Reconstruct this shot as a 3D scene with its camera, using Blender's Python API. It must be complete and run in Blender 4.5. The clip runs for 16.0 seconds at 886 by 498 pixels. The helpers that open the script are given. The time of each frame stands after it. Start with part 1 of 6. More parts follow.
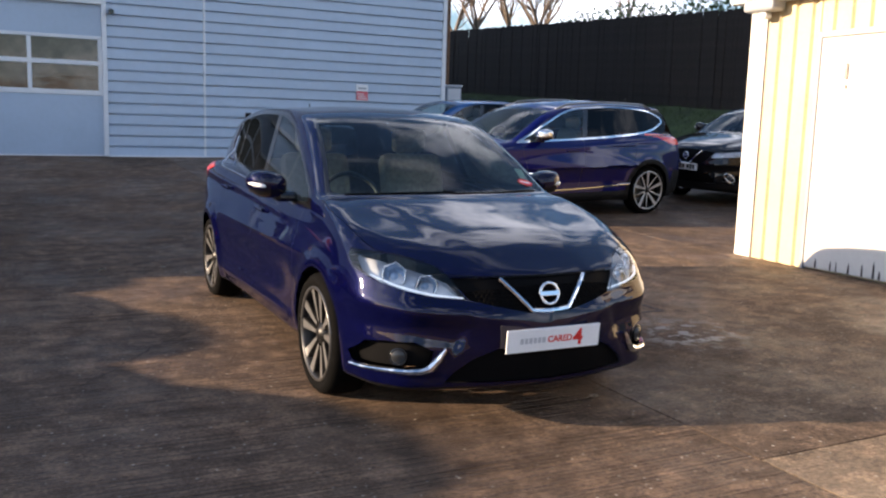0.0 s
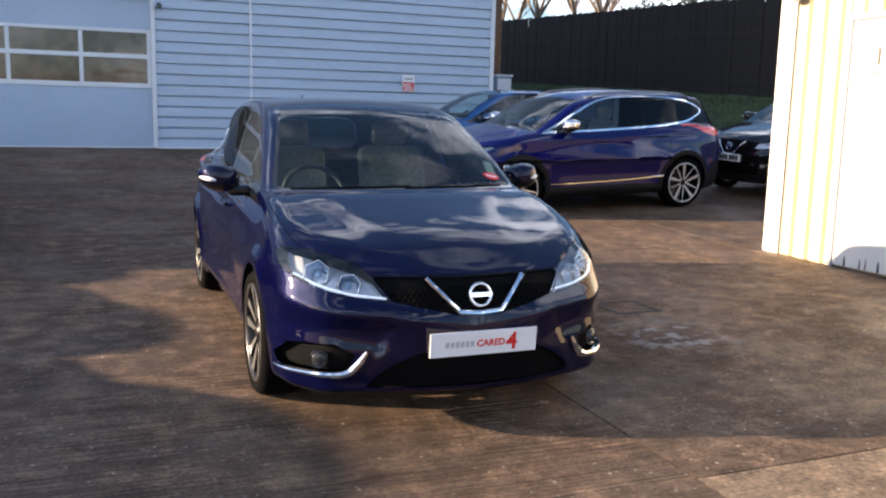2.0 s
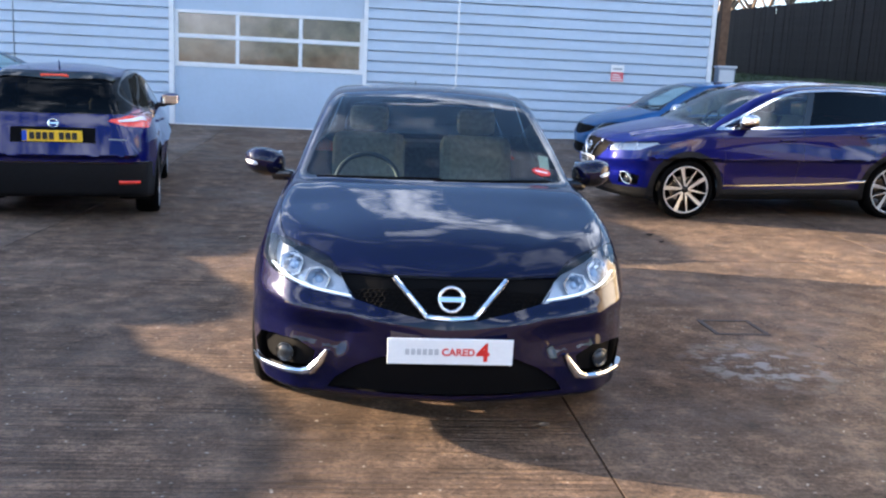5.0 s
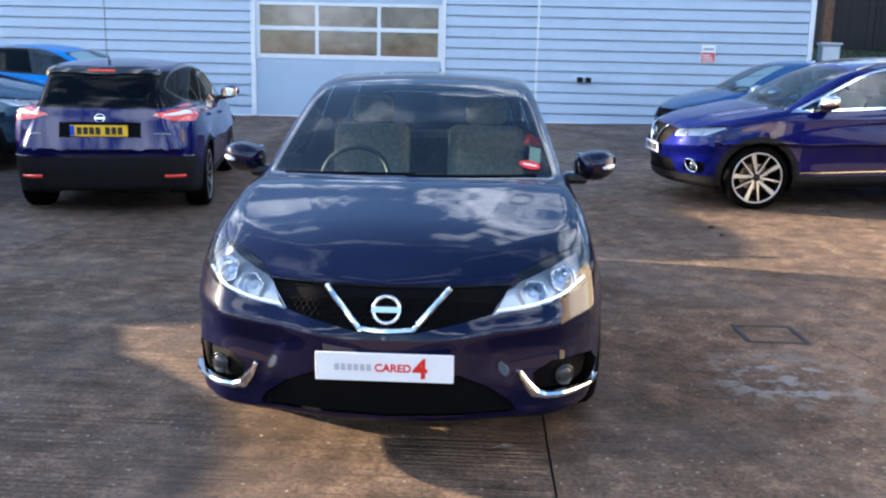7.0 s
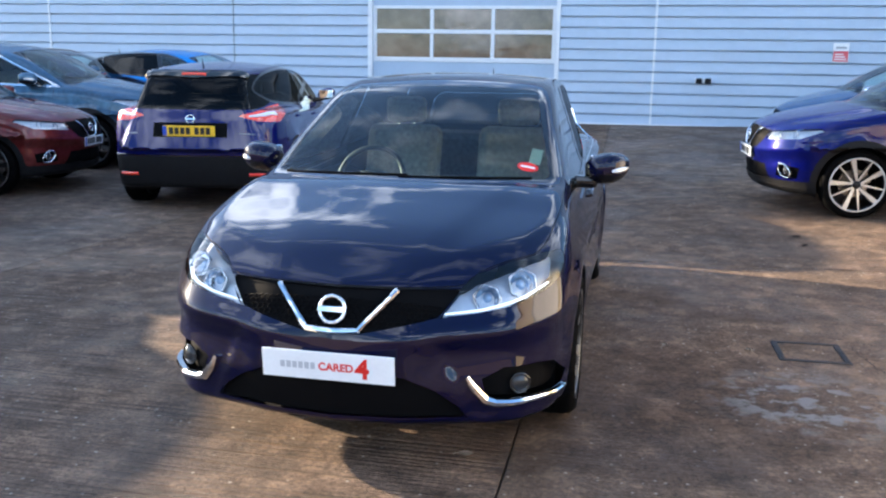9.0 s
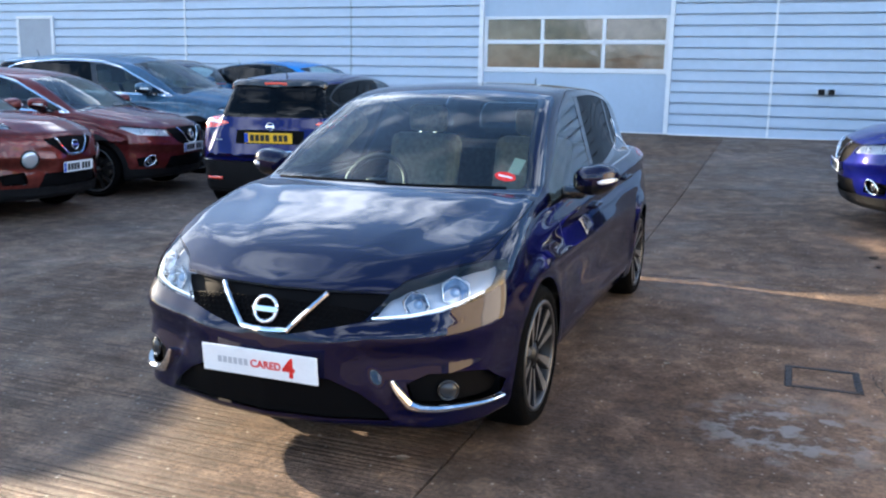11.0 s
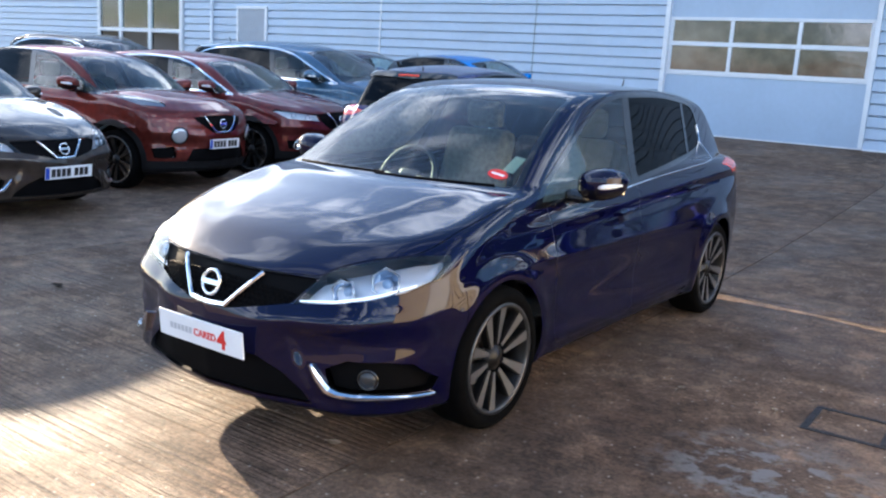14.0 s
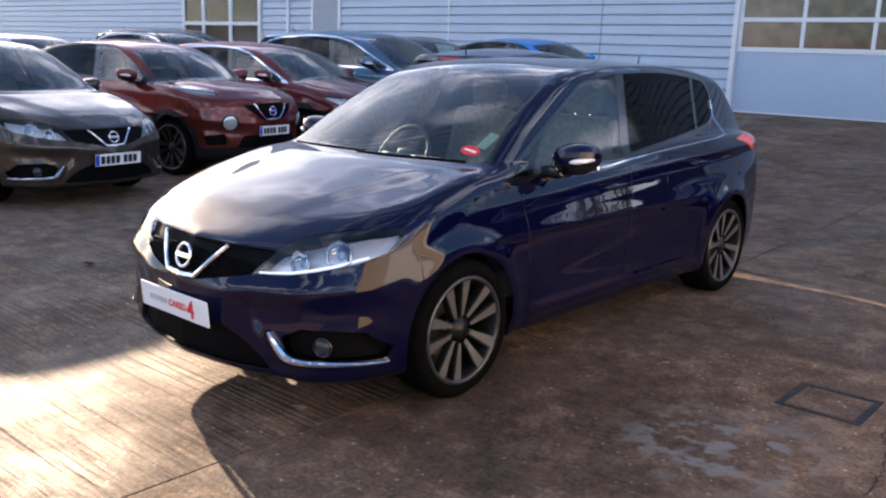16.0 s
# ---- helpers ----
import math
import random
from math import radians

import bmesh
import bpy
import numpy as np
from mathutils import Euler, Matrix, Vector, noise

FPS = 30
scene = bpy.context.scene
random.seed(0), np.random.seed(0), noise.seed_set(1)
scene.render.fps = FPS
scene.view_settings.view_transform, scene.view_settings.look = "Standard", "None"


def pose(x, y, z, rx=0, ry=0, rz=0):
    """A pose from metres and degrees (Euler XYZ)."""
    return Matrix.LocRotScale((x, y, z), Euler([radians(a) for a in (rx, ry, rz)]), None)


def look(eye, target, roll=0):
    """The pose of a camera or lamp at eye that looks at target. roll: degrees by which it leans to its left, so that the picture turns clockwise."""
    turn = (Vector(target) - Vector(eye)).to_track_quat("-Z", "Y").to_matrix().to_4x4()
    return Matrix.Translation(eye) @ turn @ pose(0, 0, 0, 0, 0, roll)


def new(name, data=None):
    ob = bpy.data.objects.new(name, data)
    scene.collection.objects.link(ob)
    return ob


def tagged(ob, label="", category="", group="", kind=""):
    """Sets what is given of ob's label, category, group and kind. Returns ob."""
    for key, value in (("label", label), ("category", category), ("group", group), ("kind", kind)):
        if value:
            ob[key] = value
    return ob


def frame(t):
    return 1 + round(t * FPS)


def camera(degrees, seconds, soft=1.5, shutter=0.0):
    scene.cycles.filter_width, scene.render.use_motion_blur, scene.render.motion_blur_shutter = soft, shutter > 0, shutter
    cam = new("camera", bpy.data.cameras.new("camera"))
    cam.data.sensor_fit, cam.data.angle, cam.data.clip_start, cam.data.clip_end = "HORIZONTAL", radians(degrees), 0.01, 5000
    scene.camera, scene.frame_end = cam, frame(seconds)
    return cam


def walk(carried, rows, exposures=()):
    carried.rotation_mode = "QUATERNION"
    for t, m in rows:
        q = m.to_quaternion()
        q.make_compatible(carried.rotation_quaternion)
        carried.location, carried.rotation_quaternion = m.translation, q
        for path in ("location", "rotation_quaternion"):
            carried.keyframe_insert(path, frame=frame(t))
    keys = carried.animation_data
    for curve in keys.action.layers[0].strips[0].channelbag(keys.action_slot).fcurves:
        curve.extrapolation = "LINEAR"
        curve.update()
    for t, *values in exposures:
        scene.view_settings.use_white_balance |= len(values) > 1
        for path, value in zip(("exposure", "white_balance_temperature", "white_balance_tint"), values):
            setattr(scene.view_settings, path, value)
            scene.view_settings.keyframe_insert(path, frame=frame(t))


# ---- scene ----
cam = camera(54.0, 16.0, soft=2.2)
PATH = [
    (0, (-2.222, -5.583, 1.401), (-1.349, -3.806, 1.12), 1.7),
    (0.5, (-2.134, -5.635, 1.407), (-1.272, -3.853, 1.122), 1.5),
    (1, (-1.897, -5.73, 1.42), (-1.089, -3.924, 1.13), 2.0),
    (1.5, (-1.745, -5.729, 1.411), (-0.981, -3.905, 1.109), 0.8),
    (2, (-1.527, -5.662, 1.423), (-0.811, -3.819, 1.116), 1.4),
    (2.5, (-1.349, -5.663, 1.438), (-0.747, -3.781, 1.127), 1.1),
    (3, (-1.089, -5.756, 1.449), (-0.61, -3.839, 1.14), 0.9),
    (3.5, (-0.906, -5.792, 1.447), (-0.509, -3.858, 1.126), 1.3),
    (3.7, (-0.864, -5.769, 1.411), (-0.484, -3.833, 1.083), 1.6),
    (5.8, (-0.039, -5.521, 1.475), (0.011, -3.555, 1.113), 1.8),
    (6, (0.011, -5.479, 1.463), (0.042, -3.513, 1.096), 1.4),
    (6.5, (0.169, -5.386, 1.469), (0.14, -3.422, 1.092), 1.8),
    (7, (0.327, -5.293, 1.482), (0.247, -3.333, 1.095), 1.4),
    (7.5, (0.515, -5.282, 1.489), (0.319, -3.332, 1.089), 0.5),
    (8, (0.773, -5.277, 1.513), (0.452, -3.345, 1.109), 0.2),
    (8.5, (0.927, -5.263, 1.499), (0.555, -3.339, 1.099), 0.9),
    (8.7, (0.955, -5.218, 1.487), (0.576, -3.294, 1.095), 1.0),
    (10.8, (1.767, -5.056, 1.508), (1.082, -3.216, 1.126), 1.3),
    (11, (1.795, -4.979, 1.497), (1.085, -3.146, 1.125), 1.2),
    (11.5, (1.957, -4.875, 1.509), (1.166, -3.078, 1.131), 2.2),
    (12, (2.113, -4.822, 1.518), (1.279, -3.045, 1.134), 2.2),
    (12.5, (2.381, -4.814, 1.532), (1.45, -3.083, 1.162), 1.7),
    (13, (2.534, -4.765, 1.52), (1.536, -3.072, 1.146), 1.2),
    (13.5, (2.621, -4.6, 1.501), (1.552, -2.954, 1.116), 1.6),
    (14, (2.707, -4.453, 1.517), (1.578, -2.85, 1.121), 3.6),
    (14.5, (2.824, -4.384, 1.507), (1.649, -2.813, 1.116), 3.5),
    (15, (3.043, -4.298, 1.514), (1.795, -2.789, 1.109), 3.2),
    (15.5, (3.159, -4.239, 1.515), (1.889, -2.754, 1.088), 2.6),
    (16, (3.208, -4.197, 1.509), (1.922, -2.728, 1.074), 2.1),
]
EXPOSURES = [(0, 1.8, 5900, 14), (2, 2.03, 5850, 14), (3.5, 2.5, 5700, 13), (7, 2.8, 5480, 10), (11, 2.8, 5420, 8), (13, 2.74, 5360, 8), (14.5, 2.62, 5620, 12), (16, 2.27, 5880, 18)]
walk(cam, [(t, look(eye, target, roll)) for t, eye, target, roll in PATH], EXPOSURES)

# ---- world, sun ----
SUN_EL, SUN_AZ = radians(13.4), radians(-73.6)   # azimuth from +y, clockwise seen from above
sun_way = Vector((math.sin(SUN_AZ) * math.cos(SUN_EL), math.cos(SUN_AZ) * math.cos(SUN_EL), math.sin(SUN_EL)))
world = bpy.data.worlds.new("sky")
scene.world = world
world.use_nodes = True
wn, wl = world.node_tree.nodes, world.node_tree.links
wn.clear()
w_out, w_bg, w_sky = wn.new("ShaderNodeOutputWorld"), wn.new("ShaderNodeBackground"), wn.new("ShaderNodeTexSky")
w_sky.sky_type, w_sky.sun_disc = "NISHITA", False
w_sky.sun_elevation, w_sky.sun_rotation = SUN_EL, SUN_AZ
w_sky.air_density, w_sky.dust_density, w_sky.ozone_density = 1.0, 1.0, 2.0
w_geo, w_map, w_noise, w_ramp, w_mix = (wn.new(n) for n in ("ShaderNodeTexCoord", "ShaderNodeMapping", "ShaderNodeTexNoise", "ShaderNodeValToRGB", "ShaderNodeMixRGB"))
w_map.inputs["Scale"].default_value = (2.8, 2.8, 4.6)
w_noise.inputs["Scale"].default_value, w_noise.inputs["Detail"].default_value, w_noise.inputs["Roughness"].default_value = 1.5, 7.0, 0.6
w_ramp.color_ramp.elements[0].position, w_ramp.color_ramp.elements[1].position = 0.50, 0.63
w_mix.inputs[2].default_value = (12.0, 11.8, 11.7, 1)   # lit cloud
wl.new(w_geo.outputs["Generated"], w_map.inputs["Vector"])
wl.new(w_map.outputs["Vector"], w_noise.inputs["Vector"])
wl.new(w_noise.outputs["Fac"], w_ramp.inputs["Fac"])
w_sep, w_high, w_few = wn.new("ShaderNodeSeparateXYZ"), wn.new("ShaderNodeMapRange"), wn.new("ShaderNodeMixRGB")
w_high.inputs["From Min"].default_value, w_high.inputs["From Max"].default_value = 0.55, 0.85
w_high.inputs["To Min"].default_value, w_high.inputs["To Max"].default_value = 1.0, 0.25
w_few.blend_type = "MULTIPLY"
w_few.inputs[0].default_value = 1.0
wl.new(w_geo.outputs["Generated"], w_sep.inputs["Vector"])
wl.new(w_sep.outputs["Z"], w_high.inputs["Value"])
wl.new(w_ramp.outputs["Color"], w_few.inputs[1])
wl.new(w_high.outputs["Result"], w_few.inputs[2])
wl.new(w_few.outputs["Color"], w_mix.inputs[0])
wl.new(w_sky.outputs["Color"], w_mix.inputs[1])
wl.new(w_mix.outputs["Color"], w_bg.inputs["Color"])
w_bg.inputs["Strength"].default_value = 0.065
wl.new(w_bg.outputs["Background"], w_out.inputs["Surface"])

sun_data = bpy.data.lights.new("sun", "SUN")
sun_data.energy, sun_data.angle, sun_data.color = 4.1, radians(0.6), (1.0, 0.73, 0.44)
sun = new("sun", sun_data)
sun.matrix_world = look(sun_way * 60, (0, 0, 0))

# ---- materials ----
def material(name, color, rough=0.5, metal=0.0, coat=0.0, spread=0.0, scale=6.0, bump=0.0, bump_scale=60.0, vary_rough=0.0, **more):
    """A principled material with colour variation at two scales and fine relief."""
    m = bpy.data.materials.new(name)
    m.use_nodes = True
    n, l = m.node_tree.nodes, m.node_tree.links
    b = n["Principled BSDF"]
    b.inputs["Base Color"].default_value = (*color, 1)
    b.inputs["Roughness"].default_value, b.inputs["Metallic"].default_value = rough, metal
    b.inputs["Coat Weight"].default_value, b.inputs["Coat Roughness"].default_value = coat, 0.02
    for key, value in more.items():
        b.inputs[key.replace("_", " ")].default_value = value
    co = n.new("ShaderNodeTexCoord")
    if spread:
        t, t2, mix, ramp = n.new("ShaderNodeTexNoise"), n.new("ShaderNodeTexNoise"), n.new("ShaderNodeMixRGB"), n.new("ShaderNodeValToRGB")
        t.inputs["Scale"].default_value, t.inputs["Detail"].default_value = scale, 6
        t2.inputs["Scale"].default_value, t2.inputs["Detail"].default_value = scale * 9, 4
        l.new(co.outputs["Object"], t.inputs["Vector"])
        l.new(co.outputs["Object"], t2.inputs["Vector"])
        mix.inputs[0].default_value = 0.4
        l.new(t.outputs["Fac"], mix.inputs[1])
        l.new(t2.outputs["Fac"], mix.inputs[2])
        lo, hi = [max(0, c * (1 - spread)) for c in color], [min(1, c * (1 + spread)) for c in color]
        ramp.color_ramp.elements[0].color, ramp.color_ramp.elements[1].color = (*lo, 1), (*hi, 1)
        ramp.color_ramp.elements[0].position, ramp.color_ramp.elements[1].position = 0.35, 0.65
        l.new(mix.outputs["Color"], ramp.inputs["Fac"])
        l.new(ramp.outputs["Color"], b.inputs["Base Color"])
        if vary_rough:
            mr = n.new("ShaderNodeMapRange")
            mr.inputs["From Min"].default_value, mr.inputs["From Max"].default_value = 0.35, 0.65
            mr.inputs["To Min"].default_value, mr.inputs["To Max"].default_value = rough - vary_rough, rough + vary_rough
            l.new(t.outputs["Fac"], mr.inputs["Value"])
            l.new(mr.outputs["Result"], b.inputs["Roughness"])
    if bump:
        t3, bp = n.new("ShaderNodeTexNoise"), n.new("ShaderNodeBump")
        t3.inputs["Scale"].default_value, t3.inputs["Detail"].default_value = bump_scale, 5
        bp.inputs["Strength"].default_value, bp.inputs["Distance"].default_value = bump, 0.01
        l.new(co.outputs["Object"], t3.inputs["Vector"])
        l.new(t3.outputs["Fac"], bp.inputs["Height"])
        l.new(bp.outputs["Normal"], b.inputs["Normal"])
    return m


def car_paint(name, color, flake=0.35, metal=0.55):
    """Metallic paint under clear lacquer: fine flakes, and a thin film of road dust."""
    m = material(name, color, rough=0.36, metal=metal, coat=1.0, spread=flake, scale=2.0, Specular_IOR_Level=0.02, Coat_IOR=1.44)
    b = m.node_tree.nodes["Principled BSDF"]
    b.inputs["Specular Tint"].default_value = (*[min(1.0, c * 6) for c in color], 1)
    return m


def pane(name, tint, gloss=1.0):
    """Tinted glass: clear with a Fresnel mirror on it."""
    m = bpy.data.materials.new(name)
    m.use_nodes = True
    n, l = m.node_tree.nodes, m.node_tree.links
    n.clear()
    out, mix, tr, gl, fr = (n.new(k) for k in ("ShaderNodeOutputMaterial", "ShaderNodeMixShader", "ShaderNodeBsdfTransparent", "ShaderNodeBsdfGlossy", "ShaderNodeFresnel"))
    tr.inputs["Color"].default_value = (*tint, 1)
    gl.inputs["Roughness"].default_value = 0.015
    fr.inputs["IOR"].default_value = 1.55
    mul = n.new("ShaderNodeMath")
    mul.operation, mul.use_clamp = "MULTIPLY", True
    mul.inputs[1].default_value = 2.0 * gloss
    l.new(fr.outputs["Fac"], mul.inputs[0])
    l.new(mul.outputs["Value"], mix.inputs["Fac"])
    l.new(tr.outputs["BSDF"], mix.inputs[1])
    l.new(gl.outputs["BSDF"], mix.inputs[2])
    l.new(mix.outputs["Shader"], out.inputs["Surface"])
    return m


M = {
    "ink_blue": car_paint("ink_blue_metallic", (0.0008, 0.0011, 0.0205), 0.08, 0.20),
    "royal_blue": car_paint("royal_blue_metallic", (0.0020, 0.0034, 0.076), 0.08, 0.15),
    "night_blue": car_paint("night_blue_metallic", (0.012, 0.016, 0.05)),
    "wine_red": car_paint("wine_red_metallic", (0.105, 0.018, 0.017)),
    "rust_red": car_paint("rust_red_metallic", (0.115, 0.022, 0.016)),
    "steel_blue": car_paint("steel_blue_metallic", (0.05, 0.10, 0.16)),
    "sky_blue": car_paint("sky_blue_paint", (0.015, 0.20, 0.60), 0.1, 0.2),
    "bronze_grey": car_paint("bronze_grey_metallic", (0.045, 0.035, 0.028)),
    "jet_black": car_paint("jet_black_metallic", (0.008, 0.009, 0.012)),
    "silver": car_paint("silver_metallic", (0.35, 0.36, 0.38)),
    "gap": material("dark_gap", (0.006, 0.006, 0.006), 0.7),
    "gloss_black": material("gloss_black_plastic", (0.006, 0.006, 0.007), 0.12, coat=0.5),
    "plastic": material("black_grained_plastic", (0.006, 0.006, 0.007), 0.6, spread=0.3, scale=30, bump=0.3, bump_scale=400, Specular_IOR_Level=0.18),
    "paper": material("pale_reflection_slip", (0.75, 0.72, 0.50), 0.7, spread=0.05, scale=20),
    "rubber": material("tyre_rubber", (0.0022, 0.0022, 0.0024), 0.85, spread=0.4, scale=25, bump=0.3, bump_scale=150, Specular_IOR_Level=0.06),
    "chrome": material("chrome", (0.85, 0.86, 0.88), 0.06, 1.0),
    "alloy": material("machined_alloy", (0.23, 0.23, 0.235), 0.32, 0.7, spread=0.08, scale=20),
    "alloy_bright": material("polished_alloy", (0.50, 0.51, 0.52), 0.28, 0.5, spread=0.06, scale=20),
    "alloy_dark": material("dark_painted_alloy", (0.014, 0.014, 0.015), 0.40, 0.5, spread=0.2, scale=20),
    "alloy_rim": material("weathered_rim_edge", (0.09, 0.09, 0.092), 0.30, 0.7, spread=0.2, scale=20),
    "steel": material("brake_steel", (0.32, 0.30, 0.28), 0.35, 1.0, spread=0.2, scale=30),
    "screen": pane("windscreen_glass", (0.76, 0.93, 0.94), 0.55),
    "side_glass": pane("side_glass", (0.82, 0.93, 0.92), 0.7),
    "privacy": pane("privacy_glass", (0.05, 0.055, 0.06), 0.2),
    "lens": pane("lamp_lens", (0.97, 0.985, 1.0), 0.6),
    "reflector": material("lamp_reflector", (0.72, 0.75, 0.80), 0.10, 1.0),
    "lamp_grey": material("lamp_bezel", (0.60, 0.63, 0.68), 0.24, 0.30),
    "mid_blue": car_paint("mid_blue_metallic", (0.03, 0.10, 0.26), 0.12),
    "grille_black": material("grille_plastic", (0.0035, 0.0035, 0.004), 0.6, Specular_IOR_Level=0.04),
    "lens_blue": material("bulb_glass", (0.30, 0.42, 0.60), 0.05, 0.3, coat=1.0),
    "fog_glass": material("fog_lamp_glass", (0.035, 0.038, 0.042), 0.12, 0.3),
    "day_light": material("day_light_guide", (0.9, 0.9, 0.9), 0.3, Emission_Color=(0.85, 0.93, 1.0, 1), Emission_Strength=0.2),
    "tail_red": material("red_lamp_plastic", (0.78, 0.055, 0.025), 0.12, coat=1.0),
    "amber": material("amber_plastic", (0.8, 0.22, 0.02), 0.15, coat=1.0),
    "clear_white": material("clear_white_plastic", (0.85, 0.85, 0.85), 0.12, coat=1.0),
    "plate_white": material("plate_white", (0.80, 0.81, 0.82), 0.3, spread=0.04, scale=8),
    "plate_yellow": material("plate_yellow", (0.80, 0.50, 0.02), 0.3, spread=0.04, scale=8),
    "plate_blue": material("plate_blue", (0.02, 0.07, 0.45), 0.3),
    "print_red": material("print_red", (0.62, 0.02, 0.015), 0.4),
    "print_grey": material("print_grey", (0.30, 0.32, 0.35), 0.4),
    "print_pale": material("print_pale_grey", (0.46, 0.48, 0.51), 0.4),
    "print_black": material("print_black", (0.012, 0.012, 0.013), 0.4),
    "seat": material("seat_cloth", (0.23, 0.215, 0.18), 0.85, spread=0.3, scale=40, bump=0.3, bump_scale=300),
    "dash": material("dash_plastic", (0.014, 0.014, 0.015), 0.6, spread=0.2, scale=30, bump=0.2, bump_scale=300),
    "liner": material("roof_lining", (0.22, 0.21, 0.20), 0.9, spread=0.1, scale=30),
    "lamp_clear": material("round_lamp_lens", (0.55, 0.57, 0.60), 0.12, 0.5, coat=1.0),
    "mirror": material("mirror_glass", (0.85, 0.88, 0.9), 0.02, 1.0),
}

# ---- building tools ----
def mesh_from(name, verts, faces, mats=(), smooth=False):
    me = bpy.data.meshes.new(name)
    me.from_pydata([tuple(map(float, v)) for v in verts], [], [tuple(map(int, q)) for q in faces])
    for m in mats:
        me.materials.append(m)
    if smooth:
        me.shade_smooth()
    return me


def part(name, bm, mat, parent=None, label="", smooth=False):
    """Links a bmesh (or a mesh) as one object under a thing or a part."""
    if isinstance(bm, bmesh.types.BMesh):
        me = bpy.data.meshes.new(name)
        bm.normal_update()
        bm.to_mesh(me)
        bm.free()
        if smooth:
            me.shade_smooth()
    else:
        me = bm
    if mat is not None:
        me.materials.clear()
        me.materials.append(mat)
    ob = new(name, me)
    ob.parent = parent
    if label:
        ob["label"] = label
    return ob


def box(bm, lo, hi, bevel=0.0, m=None, seg=2):
    """A box between two corners, its edges rounded."""
    c, s = (Vector(lo) + Vector(hi)) / 2, Vector(hi) - Vector(lo)
    got = bmesh.ops.create_cube(bm, size=1, matrix=Matrix.Translation(c) @ Matrix.Diagonal((*s, 1)))["verts"]
    if bevel:
        edges = list({e for v in got for e in v.link_edges})
        r = bmesh.ops.bevel(bm, geom=edges, offset=bevel, segments=seg, profile=0.5, affect="EDGES", clamp_overlap=True)
        got = list({v for f in r["faces"] for v in f.verts} | {v for v in got if v.is_valid})
    if m is not None:
        bmesh.ops.transform(bm, matrix=m, verts=[v for v in got if v.is_valid])
    return got


def boxed(lo, hi, bevel=0.0, m=None, seg=2):
    bm = bmesh.new()
    box(bm, lo, hi, bevel, m, seg)
    return bm


def tube(bm, path, radius, sides=8, closed=False):
    """A round bar along points."""
    pts = [Vector(p) for p in path]
    rings = []
    for i, p in enumerate(pts):
        a = pts[i - 1] if i or closed else p
        b = pts[(i + 1) % len(pts)] if i + 1 < len(pts) or closed else p
        d = (b - a).normalized()
        u = d.orthogonal().normalized() if not rings else (rings[-1][1] - d * rings[-1][1].dot(d)).normalized()
        v = d.cross(u)
        r = radius[i] if isinstance(radius, (list, tuple)) else radius
        rings.append(([bm.verts.new(p + r * (math.cos(k * 2 * math.pi / sides) * u + math.sin(k * 2 * math.pi / sides) * v)) for k in range(sides)], u))
    n = len(rings)
    for i in range(n if closed else n - 1):
        A, B = rings[i][0], rings[(i + 1) % n][0]
        for k in range(sides):
            bm.faces.new((A[k], A[(k + 1) % sides], B[(k + 1) % sides], B[k]))
    if not closed:
        bm.faces.new(rings[0][0][::-1])
        bm.faces.new(rings[-1][0])
    return bm


def lathe(profile, steps=40, axis="x"):
    """A ring-shaped solid from (radius, offset) points turned round the x axis."""
    bm = bmesh.new()
    rows = [[bm.verts.new((o, r * math.cos(2 * math.pi * k / steps), r * math.sin(2 * math.pi * k / steps))) for k in range(steps)] for r, o in profile]
    for A, B in zip(rows, rows[1:]):
        for k in range(steps):
            bm.faces.new((A[k], B[k], B[(k + 1) % steps], A[(k + 1) % steps]))
    return bm


def prism(points, lo, hi, to):
    """A flat outline (list of (a, b)) given thickness from lo to hi; to(a, b, c) gives the place."""
    bm = bmesh.new()
    A, B = [bm.verts.new(to(a, b, lo)) for a, b in points], [bm.verts.new(to(a, b, hi)) for a, b in points]
    n = len(points)
    bm.faces.new(A[::-1])
    bm.faces.new(B)
    for i in range(n):
        bm.faces.new((A[i], A[(i + 1) % n], B[(i + 1) % n], B[i]))
    bmesh.ops.recalc_face_normals(bm, faces=bm.faces)
    return bm


def thing(name, m, label, category, group="", kind=""):
    """An Empty at a thing's base, to parent its parts."""
    ob = new(name)
    ob.empty_display_size = 0.2
    ob.matrix_world = m
    return tagged(ob, label, category, group, kind)


def text_mesh(word, size, mat, parent, m, name="lettering", weight=0.0):
    """Letters in the built-in font, as a mesh."""
    cu = bpy.data.curves.new(name, "FONT")
    cu.body, cu.size, cu.extrude, cu.offset = word, size, 0.001, weight
    tmp = bpy.data.objects.new(name, cu)
    scene.collection.objects.link(tmp)
    me = bpy.data.meshes.new_from_object(tmp.evaluated_get(bpy.context.evaluated_depsgraph_get()))
    bpy.data.objects.remove(tmp)
    me.name = name
    ob = part(name, me, mat, parent)
    ob.matrix_basis = m
    return ob


# ---- ground levels ----
def soft(u, k):
    return k * math.log1p(math.exp(min(u / k, 60.0)))


def level(x, y):
    """Height of the yard: flat in front, climbing gently to the workshop and to the side; one half stays flat for longer."""
    y, x = min(y, 40.0), min(x, 12.0)
    f = min(max((x + 1.8) / 4.2, 0.0), 1.0)
    f = f * f * (3 - 2 * f)
    return f * 0.0457 * soft(y - 1.5, 0.8) + (1 - f) * 0.0655 * soft(y - 5.2, 1.0) + 0.02 * soft(x - 1.5, 0.6)


